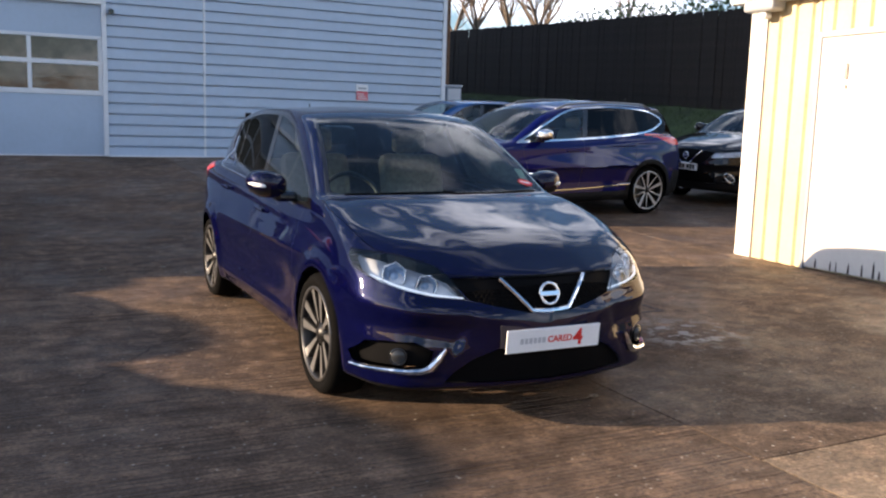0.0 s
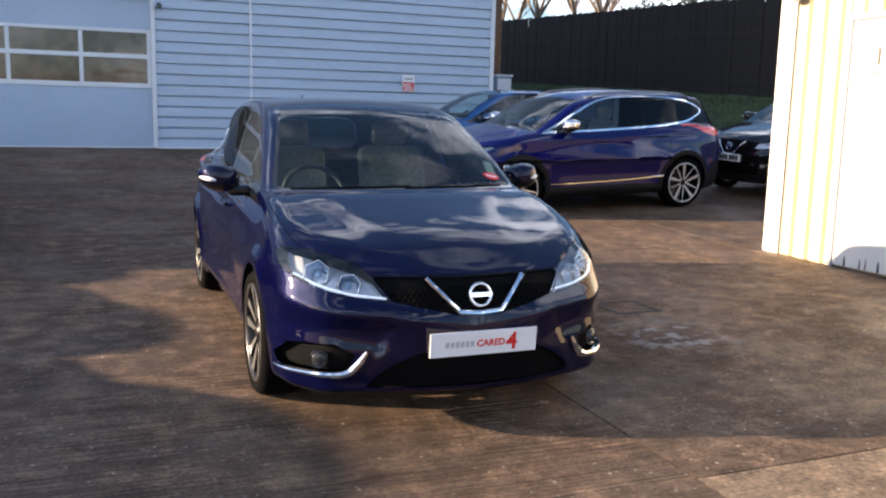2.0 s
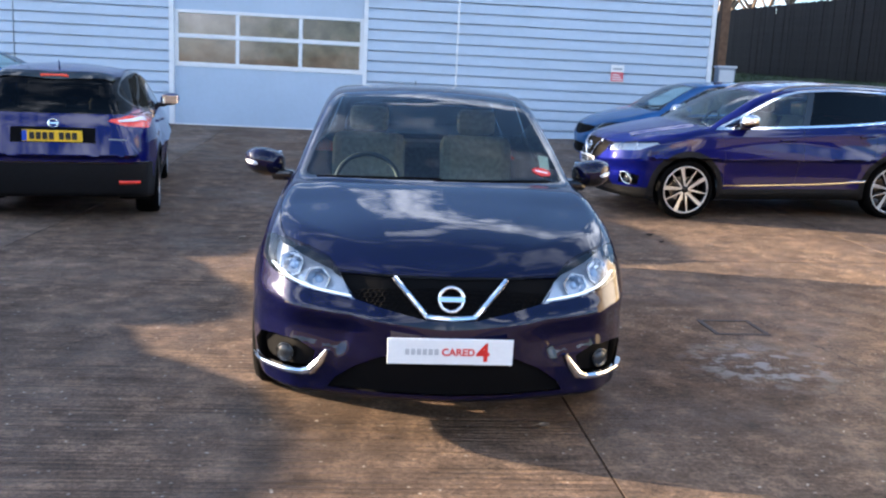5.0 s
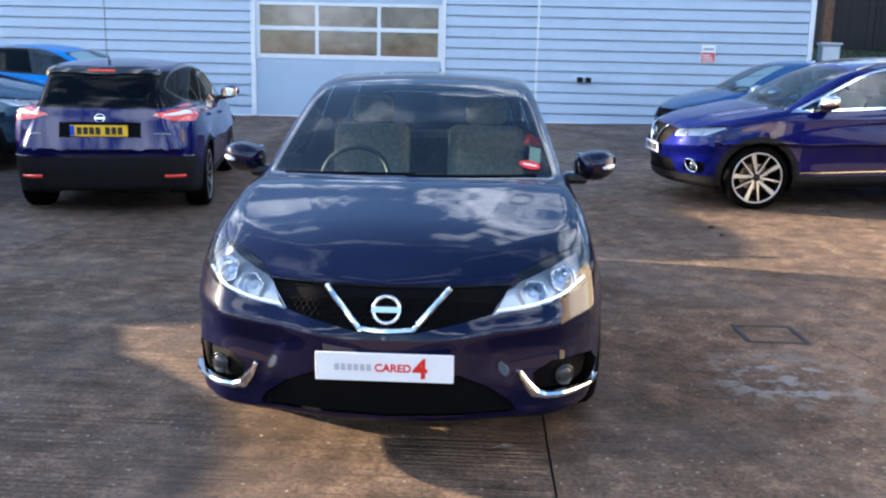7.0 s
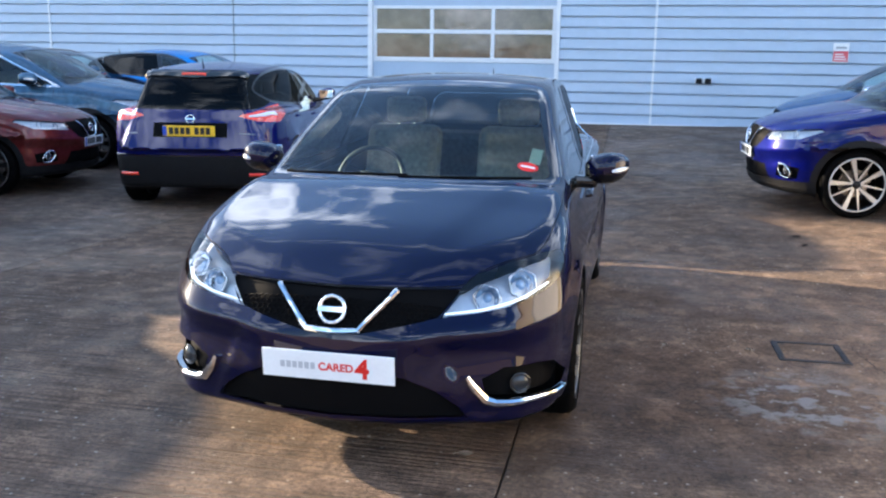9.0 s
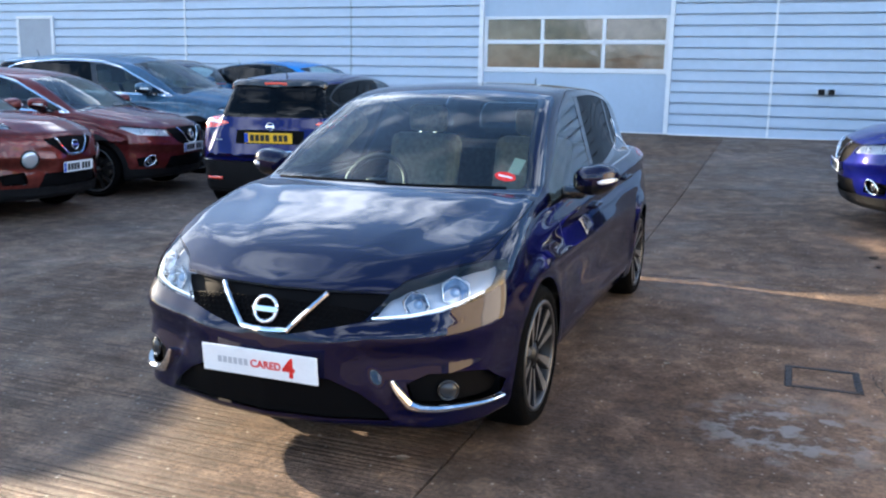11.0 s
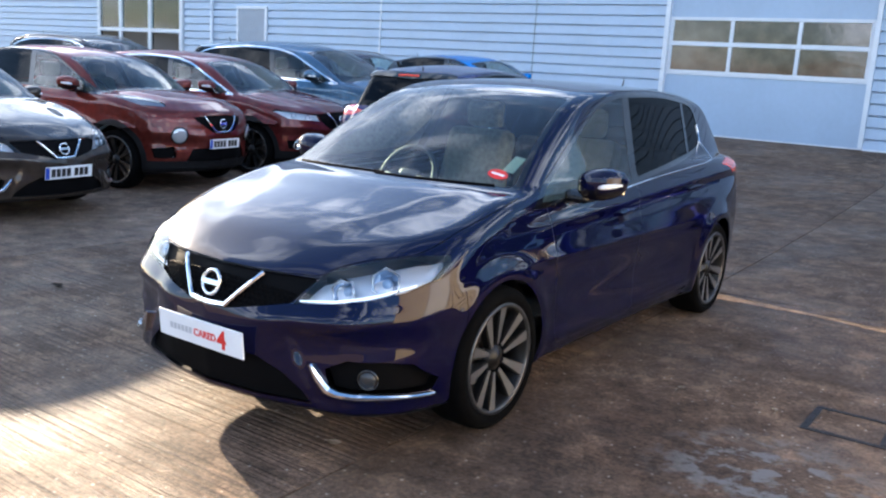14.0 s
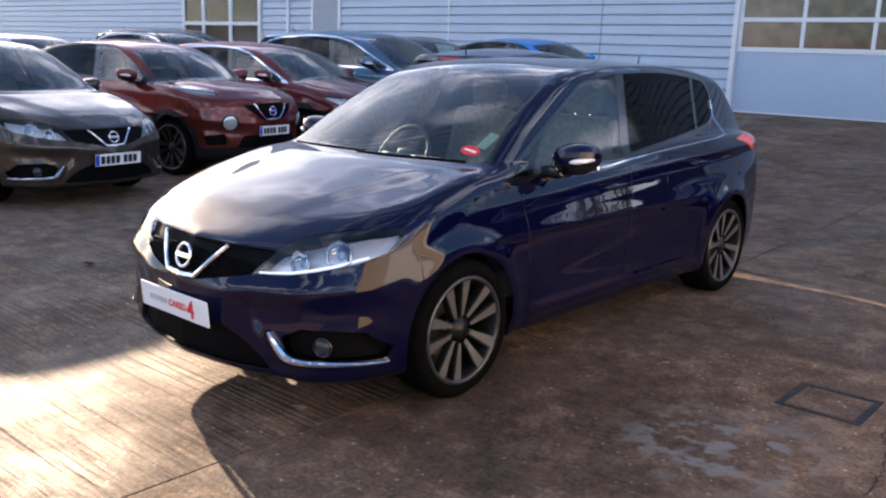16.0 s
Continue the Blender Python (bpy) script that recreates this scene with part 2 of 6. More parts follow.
def stand(x, y, turn, z=0.0):
    """A pose on the yard: square to its slope, turned by degrees about its normal."""
    e = 0.6
    nx, ny = (level(x - e, y) - level(x + e, y)) / (2 * e), (level(x, y - e) - level(x, y + e)) / (2 * e)
    tilt = Vector((0, 0, 1)).rotation_difference(Vector((nx, ny, 1)).normalized()).to_matrix().to_4x4()
    return Matrix.Translation((x, y, level(x, y) + z)) @ tilt @ pose(0, 0, 0, 0, 0, turn)

# ---- cars: a smooth solid is described by its profiles, skinned, and cut into panels ----
def curve(*pts):
    """A smooth monotone curve through (a, b) points, straight beyond its ends."""
    xs, ys = np.array(pts, float).T
    h, n = np.diff(xs), len(xs)
    d = np.diff(ys) / h
    m = np.zeros(n)
    m[0], m[-1] = d[0], d[-1]
    for i in range(1, n - 1):
        if d[i - 1] * d[i] > 0:
            a, b = 2 * h[i] + h[i - 1], h[i] + 2 * h[i - 1]
            m[i] = (a + b) / (a / d[i - 1] + b / d[i])

    def f(x):
        x = np.asarray(x, float)
        c = np.clip(x, xs[0], xs[-1])
        i = np.clip(np.searchsorted(xs, c, side="right") - 1, 0, n - 2)
        t = (c - xs[i]) / h[i]
        y = (2 * t**3 - 3 * t**2 + 1) * ys[i] + (t**3 - 2 * t**2 + t) * h[i] * m[i] + (3 * t**2 - 2 * t**3) * ys[i + 1] + (t**3 - t**2) * h[i] * m[i + 1]
        return y + np.where(x < xs[0], (x - xs[0]) * m[0], 0) + np.where(x > xs[-1], (x - xs[-1]) * m[-1], 0)

    return f


def smin(a, b, k):
    h = np.clip(0.5 + 0.5 * (b - a) / k, 0, 1)
    return b * (1 - h) + a * h - k * h * (1 - h)


def smax(a, b, k):
    return -smin(-a, -b, k)


def bell(u, w):
    return np.exp(-((u / w) ** 2))


def step(a, b, x):
    t = np.clip((x - a) / (b - a), 0, 1)
    return t * t * (3 - 2 * t)


def slope(f, x):
    return np.sqrt(1 + ((f(x + 0.01) - f(x - 0.01)) / 0.02) ** 2)


def solid(S, p):
    """Signed distance to the car's outer solid at points p: below 0 inside."""
    x, y, z = np.abs(p[:, 0]), p[:, 1], p[:, 2]
    hood = S["deck"](y) - S["crown"] * (x / 0.8) ** 2
    line = S["crease"](y)
    along = step(-2.25, -1.95, y) * (1 - step(-1.25, -0.9, y))
    hood = hood + S["bulge"] * (1 - step(line - 0.10, line + 0.07, x)) * along
    hood = hood + S["dome"] * np.clip(1 - (x / 0.68) ** 2, 0, 1) ** 1.5 * step(-2.22, -1.72, y) * (1 - step(-1.55, -0.95, y))
    top = (z - hood) / slope(S["deck"], y)
    wide = S["wide"](y) - S["tumble"](z)
    for wy in (-S["base"] / 2, S["base"] / 2):
        r = np.hypot(y - wy, z - S["wheel"])
        wide = wide + 0.018 * bell(r - S["arch"] - 0.02, 0.06)
    shoulder = S["shoulder"][0] + S["shoulder"][1] * y
    wide = wide + 0.014 * bell(z - shoulder, 0.035) * step(-1.3, -0.4, y) - 0.016 * bell(z - 0.52, 0.12) * step(-0.95, -0.6, y) * (1 - step(0.6, 1.0, y))
    wide = wide + 0.016 * bell(z - 0.30, 0.04) * step(-1.0, -0.8, y) * (1 - step(0.8, 1.0, y))
    side = x - wide
    front = S["nose"](z) + S["sweep"](x)
    ridge, lip = S["ridge"][0] + S["ridge"][1] * x, S["ridge"][2]
    front = front - 0.016 * bell(z - ridge, 0.045) * step(0.05, 0.35, x) + 0.018 * bell(z - ridge + 0.105, 0.065) * step(0.20, 0.5, x) - 0.008 * bell(z - lip, 0.024)
    facet = 0.376 + 0.47 * (0.532 - z)
    front = front + S["cheek"] * step(facet - 0.02, facet + 0.03, x) * (1 - step(S["ridge"][0] - 0.03, S["ridge"][0] + 0.05, z)) * step(0.20, 0.26, z)
    nose = (front - y) / slope(S["sweep"], x)
    tail = (y - S["tail"](z) + S["tail_sweep"](x)) / slope(S["tail_sweep"], x)
    low = smax(smax(nose, side, 0.06), tail, 0.08)
    low = smax(low, top, 0.022 + (S["edge"] - 0.022) * np.maximum(step(0.35, 0.75, x), step(-1.9, -1.5, y)))
    low = smax(low, S["floor"](y) - z, 0.04)
    screen = (S["screen"](z) + 0.28 * x**2 - y) / slope(S["screen"], z)
    roof = z - (S["roof"](y) - S["roof_crown"] * (x / 0.6) ** 2)
    flank = (x - (S["glass_wide"] - S["lean"] * (z - 1.04) - S["taper"](y))) / np.sqrt(1 + S["lean"] ** 2)
    back = (y - S["back"](z) + 0.16 * x**2) / slope(S["back"], z)
    cabin = smax(smax(screen, flank, 0.07), smax(roof, back, 0.05), 0.06)
    cabin = smax(cabin, 0.7 - z, 0.01)
    return smin(low, cabin, 0.025)


def skin(S, h):
    """Skins the solid with triangles about h across."""
    gx = np.arange(-S["half"] - 0.1 - h / 2, S["half"] + 0.1 + h, h)
    gx = gx - gx.mean()
    gy, gz = np.arange(S["ends"][0] - 0.1, S["ends"][1] + 0.1, h), np.arange(0.1, S["high"] + 0.1, h)
    X, Y, Z = np.meshgrid(gx, gy, gz, indexing="ij")
    F = solid(S, np.stack([X.ravel(), Y.ravel(), Z.ravel()], 1)).reshape(X.shape)
    ins = F < 0
    shape = tuple(n - 1 for n in F.shape)
    acc, cnt = np.zeros(shape + (3,)), np.zeros(shape)
    P = np.stack([X, Y, Z], -1)
    crossings = []
    for ax in range(3):
        a, b = [slice(None)] * 3, [slice(None)] * 3
        a[ax], b[ax] = slice(0, -1), slice(1, None)
        a, b = tuple(a), tuple(b)
        hit = ins[a] != ins[b]
        t = np.where(hit, F[a] / np.where(hit, F[a] - F[b], 1), 0)
        q = P[a] + (P[b] - P[a]) * t[..., None]
        o1, o2 = [k for k in range(3) if k != ax]
        n1, n2 = F.shape[o1], F.shape[o2]
        for d1 in (0, 1):
            for d2 in (0, 1):
                src, dst = [slice(None)] * 3, [slice(None)] * 3
                # the cell at index i has corners i and i + 1
                src[o1] = slice(d1, n1 - 1 + d1)
                src[o2] = slice(d2, n2 - 1 + d2)
                hh = hit[tuple(src)]
                acc += q[tuple(src)] * hh[..., None]
                cnt += hh
        crossings.append((ax, o1, o2, np.argwhere(hit), ins[a][hit]))
    cells = cnt > 0
    index = np.full(shape, -1)
    index[cells] = np.arange(cells.sum())
    V = acc[cells] / cnt[cells][:, None]
    quads = []
    for ax, o1, o2, where, inside in crossings:
        ok = (where[:, o1] > 0) & (where[:, o2] > 0) & (where[:, o1] < F.shape[o1] - 1) & (where[:, o2] < F.shape[o2] - 1)
        where, inside = where[ok], inside[ok]
        c = []
        for d1, d2 in ((-1, -1), (0, -1), (0, 0), (-1, 0)):
            w = where.copy()
            w[:, o1] += d1
            w[:, o2] += d2
            c.append(index[w[:, 0], w[:, 1], w[:, 2]])
        c = np.stack(c, 1)
        flip = inside if ax != 1 else ~inside
        c[~flip] = c[~flip][:, ::-1]
        quads.append(c)
    Q = np.concatenate(quads)
    V = settle(S, V, 4)
    d1 = np.linalg.norm(V[Q[:, 0]] - V[Q[:, 2]], axis=1)
    d2 = np.linalg.norm(V[Q[:, 1]] - V[Q[:, 3]], axis=1)
    near = (d1 <= d2)[:, None]
    T = np.concatenate([np.where(near, Q[:, [0, 1, 2]], Q[:, [0, 1, 3]]), np.where(near, Q[:, [0, 2, 3]], Q[:, [1, 2, 3]])])
    return V, T


def gradient(S, V, e=0.002):
    g = np.stack([solid(S, V + e * u) - solid(S, V - e * u) for u in np.eye(3)], 1) / (2 * e)
    return g


def settle(S, V, rounds=3):
    """Moves points onto the skin."""
    for _ in range(rounds):
        g = gradient(S, V)
        V = V - np.clip(solid(S, V) / (g * g).sum(1).clip(0.05), -0.02, 0.02)[:, None] * g
    return V


def cut(V, T, d):
    """Cuts triangles along the line where d, given at the points, is 0."""
    d = np.where(np.abs(d) < 1e-5, 1e-5, d)
    s = d > 0
    k = s[T].sum(1)
    mixed = (k == 1) | (k == 2)
    if not mixed.any():
        return V, T
    keep, M_ = T[~mixed], T[mixed]
    lone = np.where((k[mixed] == 1)[:, None], s[M_], ~s[M_]).argmax(1)
    r = np.arange(len(M_))
    a, b, c = M_[r, lone], M_[r, (lone + 1) % 3], M_[r, (lone + 2) % 3]
    E = np.concatenate([np.stack([a, b], 1), np.stack([a, c], 1)])
    E.sort(axis=1)
    U, inv = np.unique(E, axis=0, return_inverse=True)
    inv = inv.ravel()
    t = d[U[:, 0]] / (d[U[:, 0]] - d[U[:, 1]])
    new_v = V[U[:, 0]] + (V[U[:, 1]] - V[U[:, 0]]) * t[:, None]
    p, q = inv[: len(a)] + len(V), inv[len(a) :] + len(V)
    return np.concatenate([V, new_v]), np.concatenate([keep, np.stack([a, p, q], 1), np.stack([p, b, c], 1), np.stack([p, c, q], 1)])


def polygon(pts, a, b):
    """Signed distance of points (a, b) to a convex outline given counter-clockwise."""
    d = np.full(len(a), -9.0)
    for (x0, y0), (x1, y1) in zip(pts, pts[1:] + pts[:1]):
        l = math.hypot(x1 - x0, y1 - y0)
        d = np.maximum(d, ((a - x0) * (y1 - y0) - (b - y0) * (x1 - x0)) / l)
    return d


def most(*some):
    return np.maximum.reduce(some)


def regions(S):
    """The panels of a car, first match first: name -> how far a point lies outside it."""
    def lamp_side(p):
        return np.abs(p[:, 0]) + 0.35 * (p[:, 1] - S["lamp_y"])

    def side_glass(p):
        x, y, z = np.abs(p[:, 0]), p[:, 1], p[:, 2]
        d = smax(S["belt"](y) - z, z - S["light_top"](y), 0.02)
        d = smax(d, y - S["light_rear"](z), 0.10)
        return np.maximum(d, 0.45 - x)

    def wind_screen(p):
        x, y, z = np.abs(p[:, 0]), p[:, 1], p[:, 2]
        a = S["screen_edge"]
        d = smax((x - (a[0] - a[1] * (z - 1.0))) * 0.95, (S["cowl"] + 0.26 * x**2 - y), 0.05)
        return np.maximum(smax(d, y - (S["header"] + 0.20 * x**2), 0.03), 0.92 - z)

    def rear_screen(p):
        x, y, z = np.abs(p[:, 0]), p[:, 1], p[:, 2]
        a = S["rear_glass"]
        return np.maximum(smax(smax(z - a[1], a[0] - z, 0.03), x - (a[2] - a[3] * (z - a[0])), 0.10), 1.3 - y)

    def lamp(p):
        return np.maximum(polygon(S["lamp"], lamp_side(p), p[:, 2]), p[:, 1] + 1.2)

    def grille(p):
        return np.maximum(polygon(S["grille"], np.abs(p[:, 0]), p[:, 2]), p[:, 1] + 1.7)

    def intake(p):
        return np.maximum(polygon(S["intake"], np.abs(p[:, 0]), p[:, 2]), p[:, 1] + 1.7)

    def fog(p):
        return np.maximum(polygon(S["fog"], np.abs(p[:, 0]), p[:, 2]), p[:, 1] + 1.4)

    def tail_lamp(p):
        return np.maximum(polygon(S["tail_lamp"], np.abs(p[:, 0]) - 0.4 * (p[:, 1] - 1.9), p[:, 2]), 1.3 - p[:, 1])

    def between(y0, y1):
        return lambda p: np.maximum(y0(p) - p[:, 1], p[:, 1] - y1(p))

    doors = S["doors"]
    def door_front(p):
        x, y, z = np.abs(p[:, 0]), p[:, 1], p[:, 2]
        d = smax(smax(doors[0] - 0.10 * (z - 0.6) - y, y - doors[1] - 0.12 * (z - 0.9), 0.02), 0.27 - z, 0.08)
        d = np.maximum(d, z - (S["light_top"](y) + 0.035))
        return np.maximum(d, 0.5 - x)

    def door_rear(p):
        x, y, z = np.abs(p[:, 0]), p[:, 1], p[:, 2]
        r = S["arch"] + 0.06 - np.hypot(y - S["base"] / 2, z - S["wheel"])
        d = smax(smax(doors[1] + 0.12 * (z - 0.9) - y, y - doors[2] - 0.25 * (z - 0.9), 0.02), 0.27 - z, 0.08)
        d = np.maximum(np.maximum(d, r), z - (S["light_top"](y) + 0.035))
        return np.maximum(d, 0.5 - x)

    def bonnet(p):
        x, y, z = np.abs(p[:, 0]), p[:, 1], p[:, 2]
        d = most(x - S["hood_edge"](y), y - (S["cowl"] - 0.05 + 0.26 * x**2), S["hood_low"](x) - z)
        return np.maximum(d, 0.6 - z)

    def bumper(p):
        x, y, z = np.abs(p[:, 0]), p[:, 1], p[:, 2]
        return np.maximum(z - (S["hood_low"](x) + 0.04), y + S["base"] / 2 + S["arch"] * 0.80)

    def cladding(p):
        x, y, z = np.abs(p[:, 0]), p[:, 1], p[:, 2]
        d = np.minimum(z - S["clad"], np.maximum(z - 0.625, 1.66 + 0.25 * z - y))
        for wy in (-S["base"] / 2, S["base"] / 2):
            d = np.minimum(d, np.maximum(np.hypot(y - wy, z - S["wheel"]) - S["arch"] - 0.065, 0.5 - x))
        return d

    def under(p):
        return p[:, 2] - S["floor"](p[:, 1]) - 0.025

    return dict(side_glass=side_glass, wind_screen=wind_screen, rear_screen=rear_screen, lamp=lamp, grille=grille, intake=intake, fog=fog,
                tail_lamp=tail_lamp, door_front=door_front, door_rear=door_rear, bonnet=bonnet, bumper=bumper, cladding=cladding, under=under)


GAP = 0.0035
shells = {}


def shell(S, h):
    """The cut skin of a model: points, normals, and triangles by panel. Worked out once for each model."""
    if S["model"] in shells:
        return shells[S["model"]]
    V, T = skin(S, h)
    R = regions(S)
    arch = lambda p: np.where(np.abs(p[:, 0]) > 0.45, np.minimum(*(np.hypot(p[:, 1] - wy, p[:, 2] - S["wheel"]) for wy in (-S["base"] / 2, S["base"] / 2))) - S["arch"], 1.0)
    V, T = cut(V, T, arch(V))
    C = V[T].mean(1)
    T = T[arch(C) > 0]
    pillars = S["pillars"]
    posts = [lambda p, a=a, w=w, k=k: np.abs(p[:, 1] - a - k * (p[:, 2] - 1.04)) - w for a, w, k in pillars]
    gaps = [lambda p, r=R[n]: np.abs(r(p)) - GAP / 2 for n in ("door_front", "door_rear", "bonnet", "bumper")]
    rim = lambda p: np.abs(R["side_glass"](p) - 0.012) - 0.012
    order = ["side_glass", "wind_screen", "rear_screen", "lamp", "grille", "intake", "fog", "tail_lamp"]
    for n in order:
        V, T = cut(V, T, R[n](V))
    V, T = cut(V, T, R["side_glass"](V) - 0.024)
    V, T = cut(V, T, R["wind_screen"](V) + 0.022)
    for post in posts:
        near = R["side_glass"](V) < 0.03
        V, T = cut(V, T, np.where(near, post(V), 1.0))
    for n in ("door_front", "door_rear", "bonnet", "bumper"):
        for off in (-GAP / 2, GAP / 2):
            V, T = cut(V, T, R[n](V) + off)
    if S["clad"] > 0:
        V, T = cut(V, T, R["cladding"](V))
    V, T = cut(V, T, R["under"](V))
    V = settle(S, V, 2)
    N = gradient(S, V)
    N /= np.linalg.norm(N, axis=1)[:, None]
    C = V[T].mean(1)
    name = np.full(len(T), "body", dtype="<U16")

    def put(mask, what):
        name[mask & (name == "body")] = what

    r = {n: R[n](C) for n in R}
    post = np.minimum.reduce([f(C) for f in posts])
    mid = (pillars[0][0] + pillars[1][0]) / 2
    put((r["side_glass"] < 0) & (post < 0) & (C[:, 1] < mid), "pillar_trim")
    put((r["side_glass"] < 0) & (post < 0), "quarter_trim")
    put((r["side_glass"] < 0) & (C[:, 1] < pillars[0][0] + pillars[0][2] * (C[:, 2] - 1.04)), "front_window")
    put((r["side_glass"] < 0), "rear_window")
    put((r["side_glass"] < 0.024) & (r["side_glass"] >= 0), "window_surround")
    put(r["wind_screen"] < -0.022, "windscreen")
    put(r["wind_screen"] < 0, "screen_band")
    put(r["rear_screen"] < 0, "rear_screen")
    for n in ("lamp", "grille", "intake", "fog", "tail_lamp"):
        put(r[n] < 0, n)
    put(r["under"] < 0, "underside")
    for n, gp in zip(("door_front", "door_rear", "bonnet", "bumper"), gaps):
        g = gp(C) < 0
        if n in ("bonnet", "bumper"):
            g &= C[:, 1] < -0.9
        if n == "bumper":
            g &= (np.abs(C[:, 0]) > 0.55) & (C[:, 2] < S["lamp"][0][1] + 0.05)
        put(g, "gap")
    if S["clad"] > 0:
        put(r["cladding"] < 0, "cladding")
    put(r["door_front"] < 0, "front_door")
    put(r["door_rear"] < 0, "rear_door")
    put(r["bonnet"] < 0, "bonnet")
    put(r["bumper"] < 0, "front_bumper")
    shells[S["model"]] = (V, N, T, C, name, {})
    return shells[S["model"]]


def panel(S, what, mat, parent, name=None, side=0, inset=0.0, label="", scale=1.0):
    """One panel of the skin as a mesh of its own."""
    V, N, T, C, names, made = shells[S["model"]]
    key = (what, mat.name, side, inset)
    if key not in made:
        m = names == what
        if side:
            m &= np.sign(C[:, 0]) == side
        if not m.any():
            return None
        ids, tri = np.unique(T[m], return_inverse=True)
        me = mesh_from(what, V[ids] - inset * N[ids], tri.reshape(-1, 3), (mat,), True)
        me.normals_split_custom_set_from_vertices([tuple(v) for v in N[ids].tolist()])
        made[key] = me
    ob = new(name or what, made[key])
    ob.parent = parent
    if label:
        ob["label"] = label
    return ob


def on_skin(S, pts, lift=0.0):
    """Points moved onto the skin, and its normals there."""
    P = settle(S, np.array(pts, float), 8)
    N = gradient(S, P)
    N /= np.linalg.norm(N, axis=1)[:, None]
    return P + lift * N, N


def ahead_skin(S, pts, lift=0.0):
    """Points moved along y onto the nose, and the skin's normals there."""
    P = np.array(pts, float)
    a, b = np.full(len(P), S["ends"][0] - 0.2), np.full(len(P), -1.2)
    for _ in range(40):
        m = (a + b) / 2
        Q = P.copy()
        Q[:, 1] = m
        out = solid(S, Q) > 0
        a, b = np.where(out, m, a), np.where(out, b, m)
    P[:, 1] = b
    N = gradient(S, P)
    N /= np.linalg.norm(N, axis=1)[:, None]
    return P + lift * N, N


def ribbon(S, pts, width, thick, steps=24, sink=0.004, lift=0.0, nose=False):
    """A trim strip that follows the skin along a smooth line; width may be a list along it."""
    P = np.array(pts, float)
    s = np.r_[0, np.cumsum(np.linalg.norm(np.diff(P, axis=0), axis=1))]
    t = np.linspace(0, s[-1], steps)
    L = np.stack([np.interp(t, s, P[:, k]) for k in range(3)], 1)
    L, N = (ahead_skin if nose else on_skin)(S, L, lift)
    w = np.interp(t, s, width) if isinstance(width, (list, tuple)) else np.full(steps, width)
    D = np.gradient(L, axis=0)
    D /= np.linalg.norm(D, axis=1)[:, None]
    B = np.cross(N, D)
    B /= np.linalg.norm(B, axis=1)[:, None]
    bm = bmesh.new()
    rows = []
    for i in range(steps):
        c, b, n = Vector(L[i]), Vector(B[i]), Vector(N[i])
        e = min(w[i] * 0.3, thick * 0.8)
        rows.append([bm.verts.new(q) for q in (c - b * w[i] / 2 - n * sink, c - b * w[i] / 2 + n * (thick - e), c - b * (w[i] / 2 - e) + n * thick, c + b * (w[i] / 2 - e) + n * thick, c + b * w[i] / 2 + n * (thick - e), c + b * w[i] / 2 - n * sink)])
    for A, Bq in zip(rows, rows[1:]):
        for k in range(6):
            bm.faces.new((A[k], A[(k + 1) % 6], Bq[(k + 1) % 6], Bq[k]))
    bm.faces.new(rows[0][::-1])
    bm.faces.new(rows[-1])
    bmesh.ops.recalc_face_normals(bm, faces=bm.faces)
    return bm


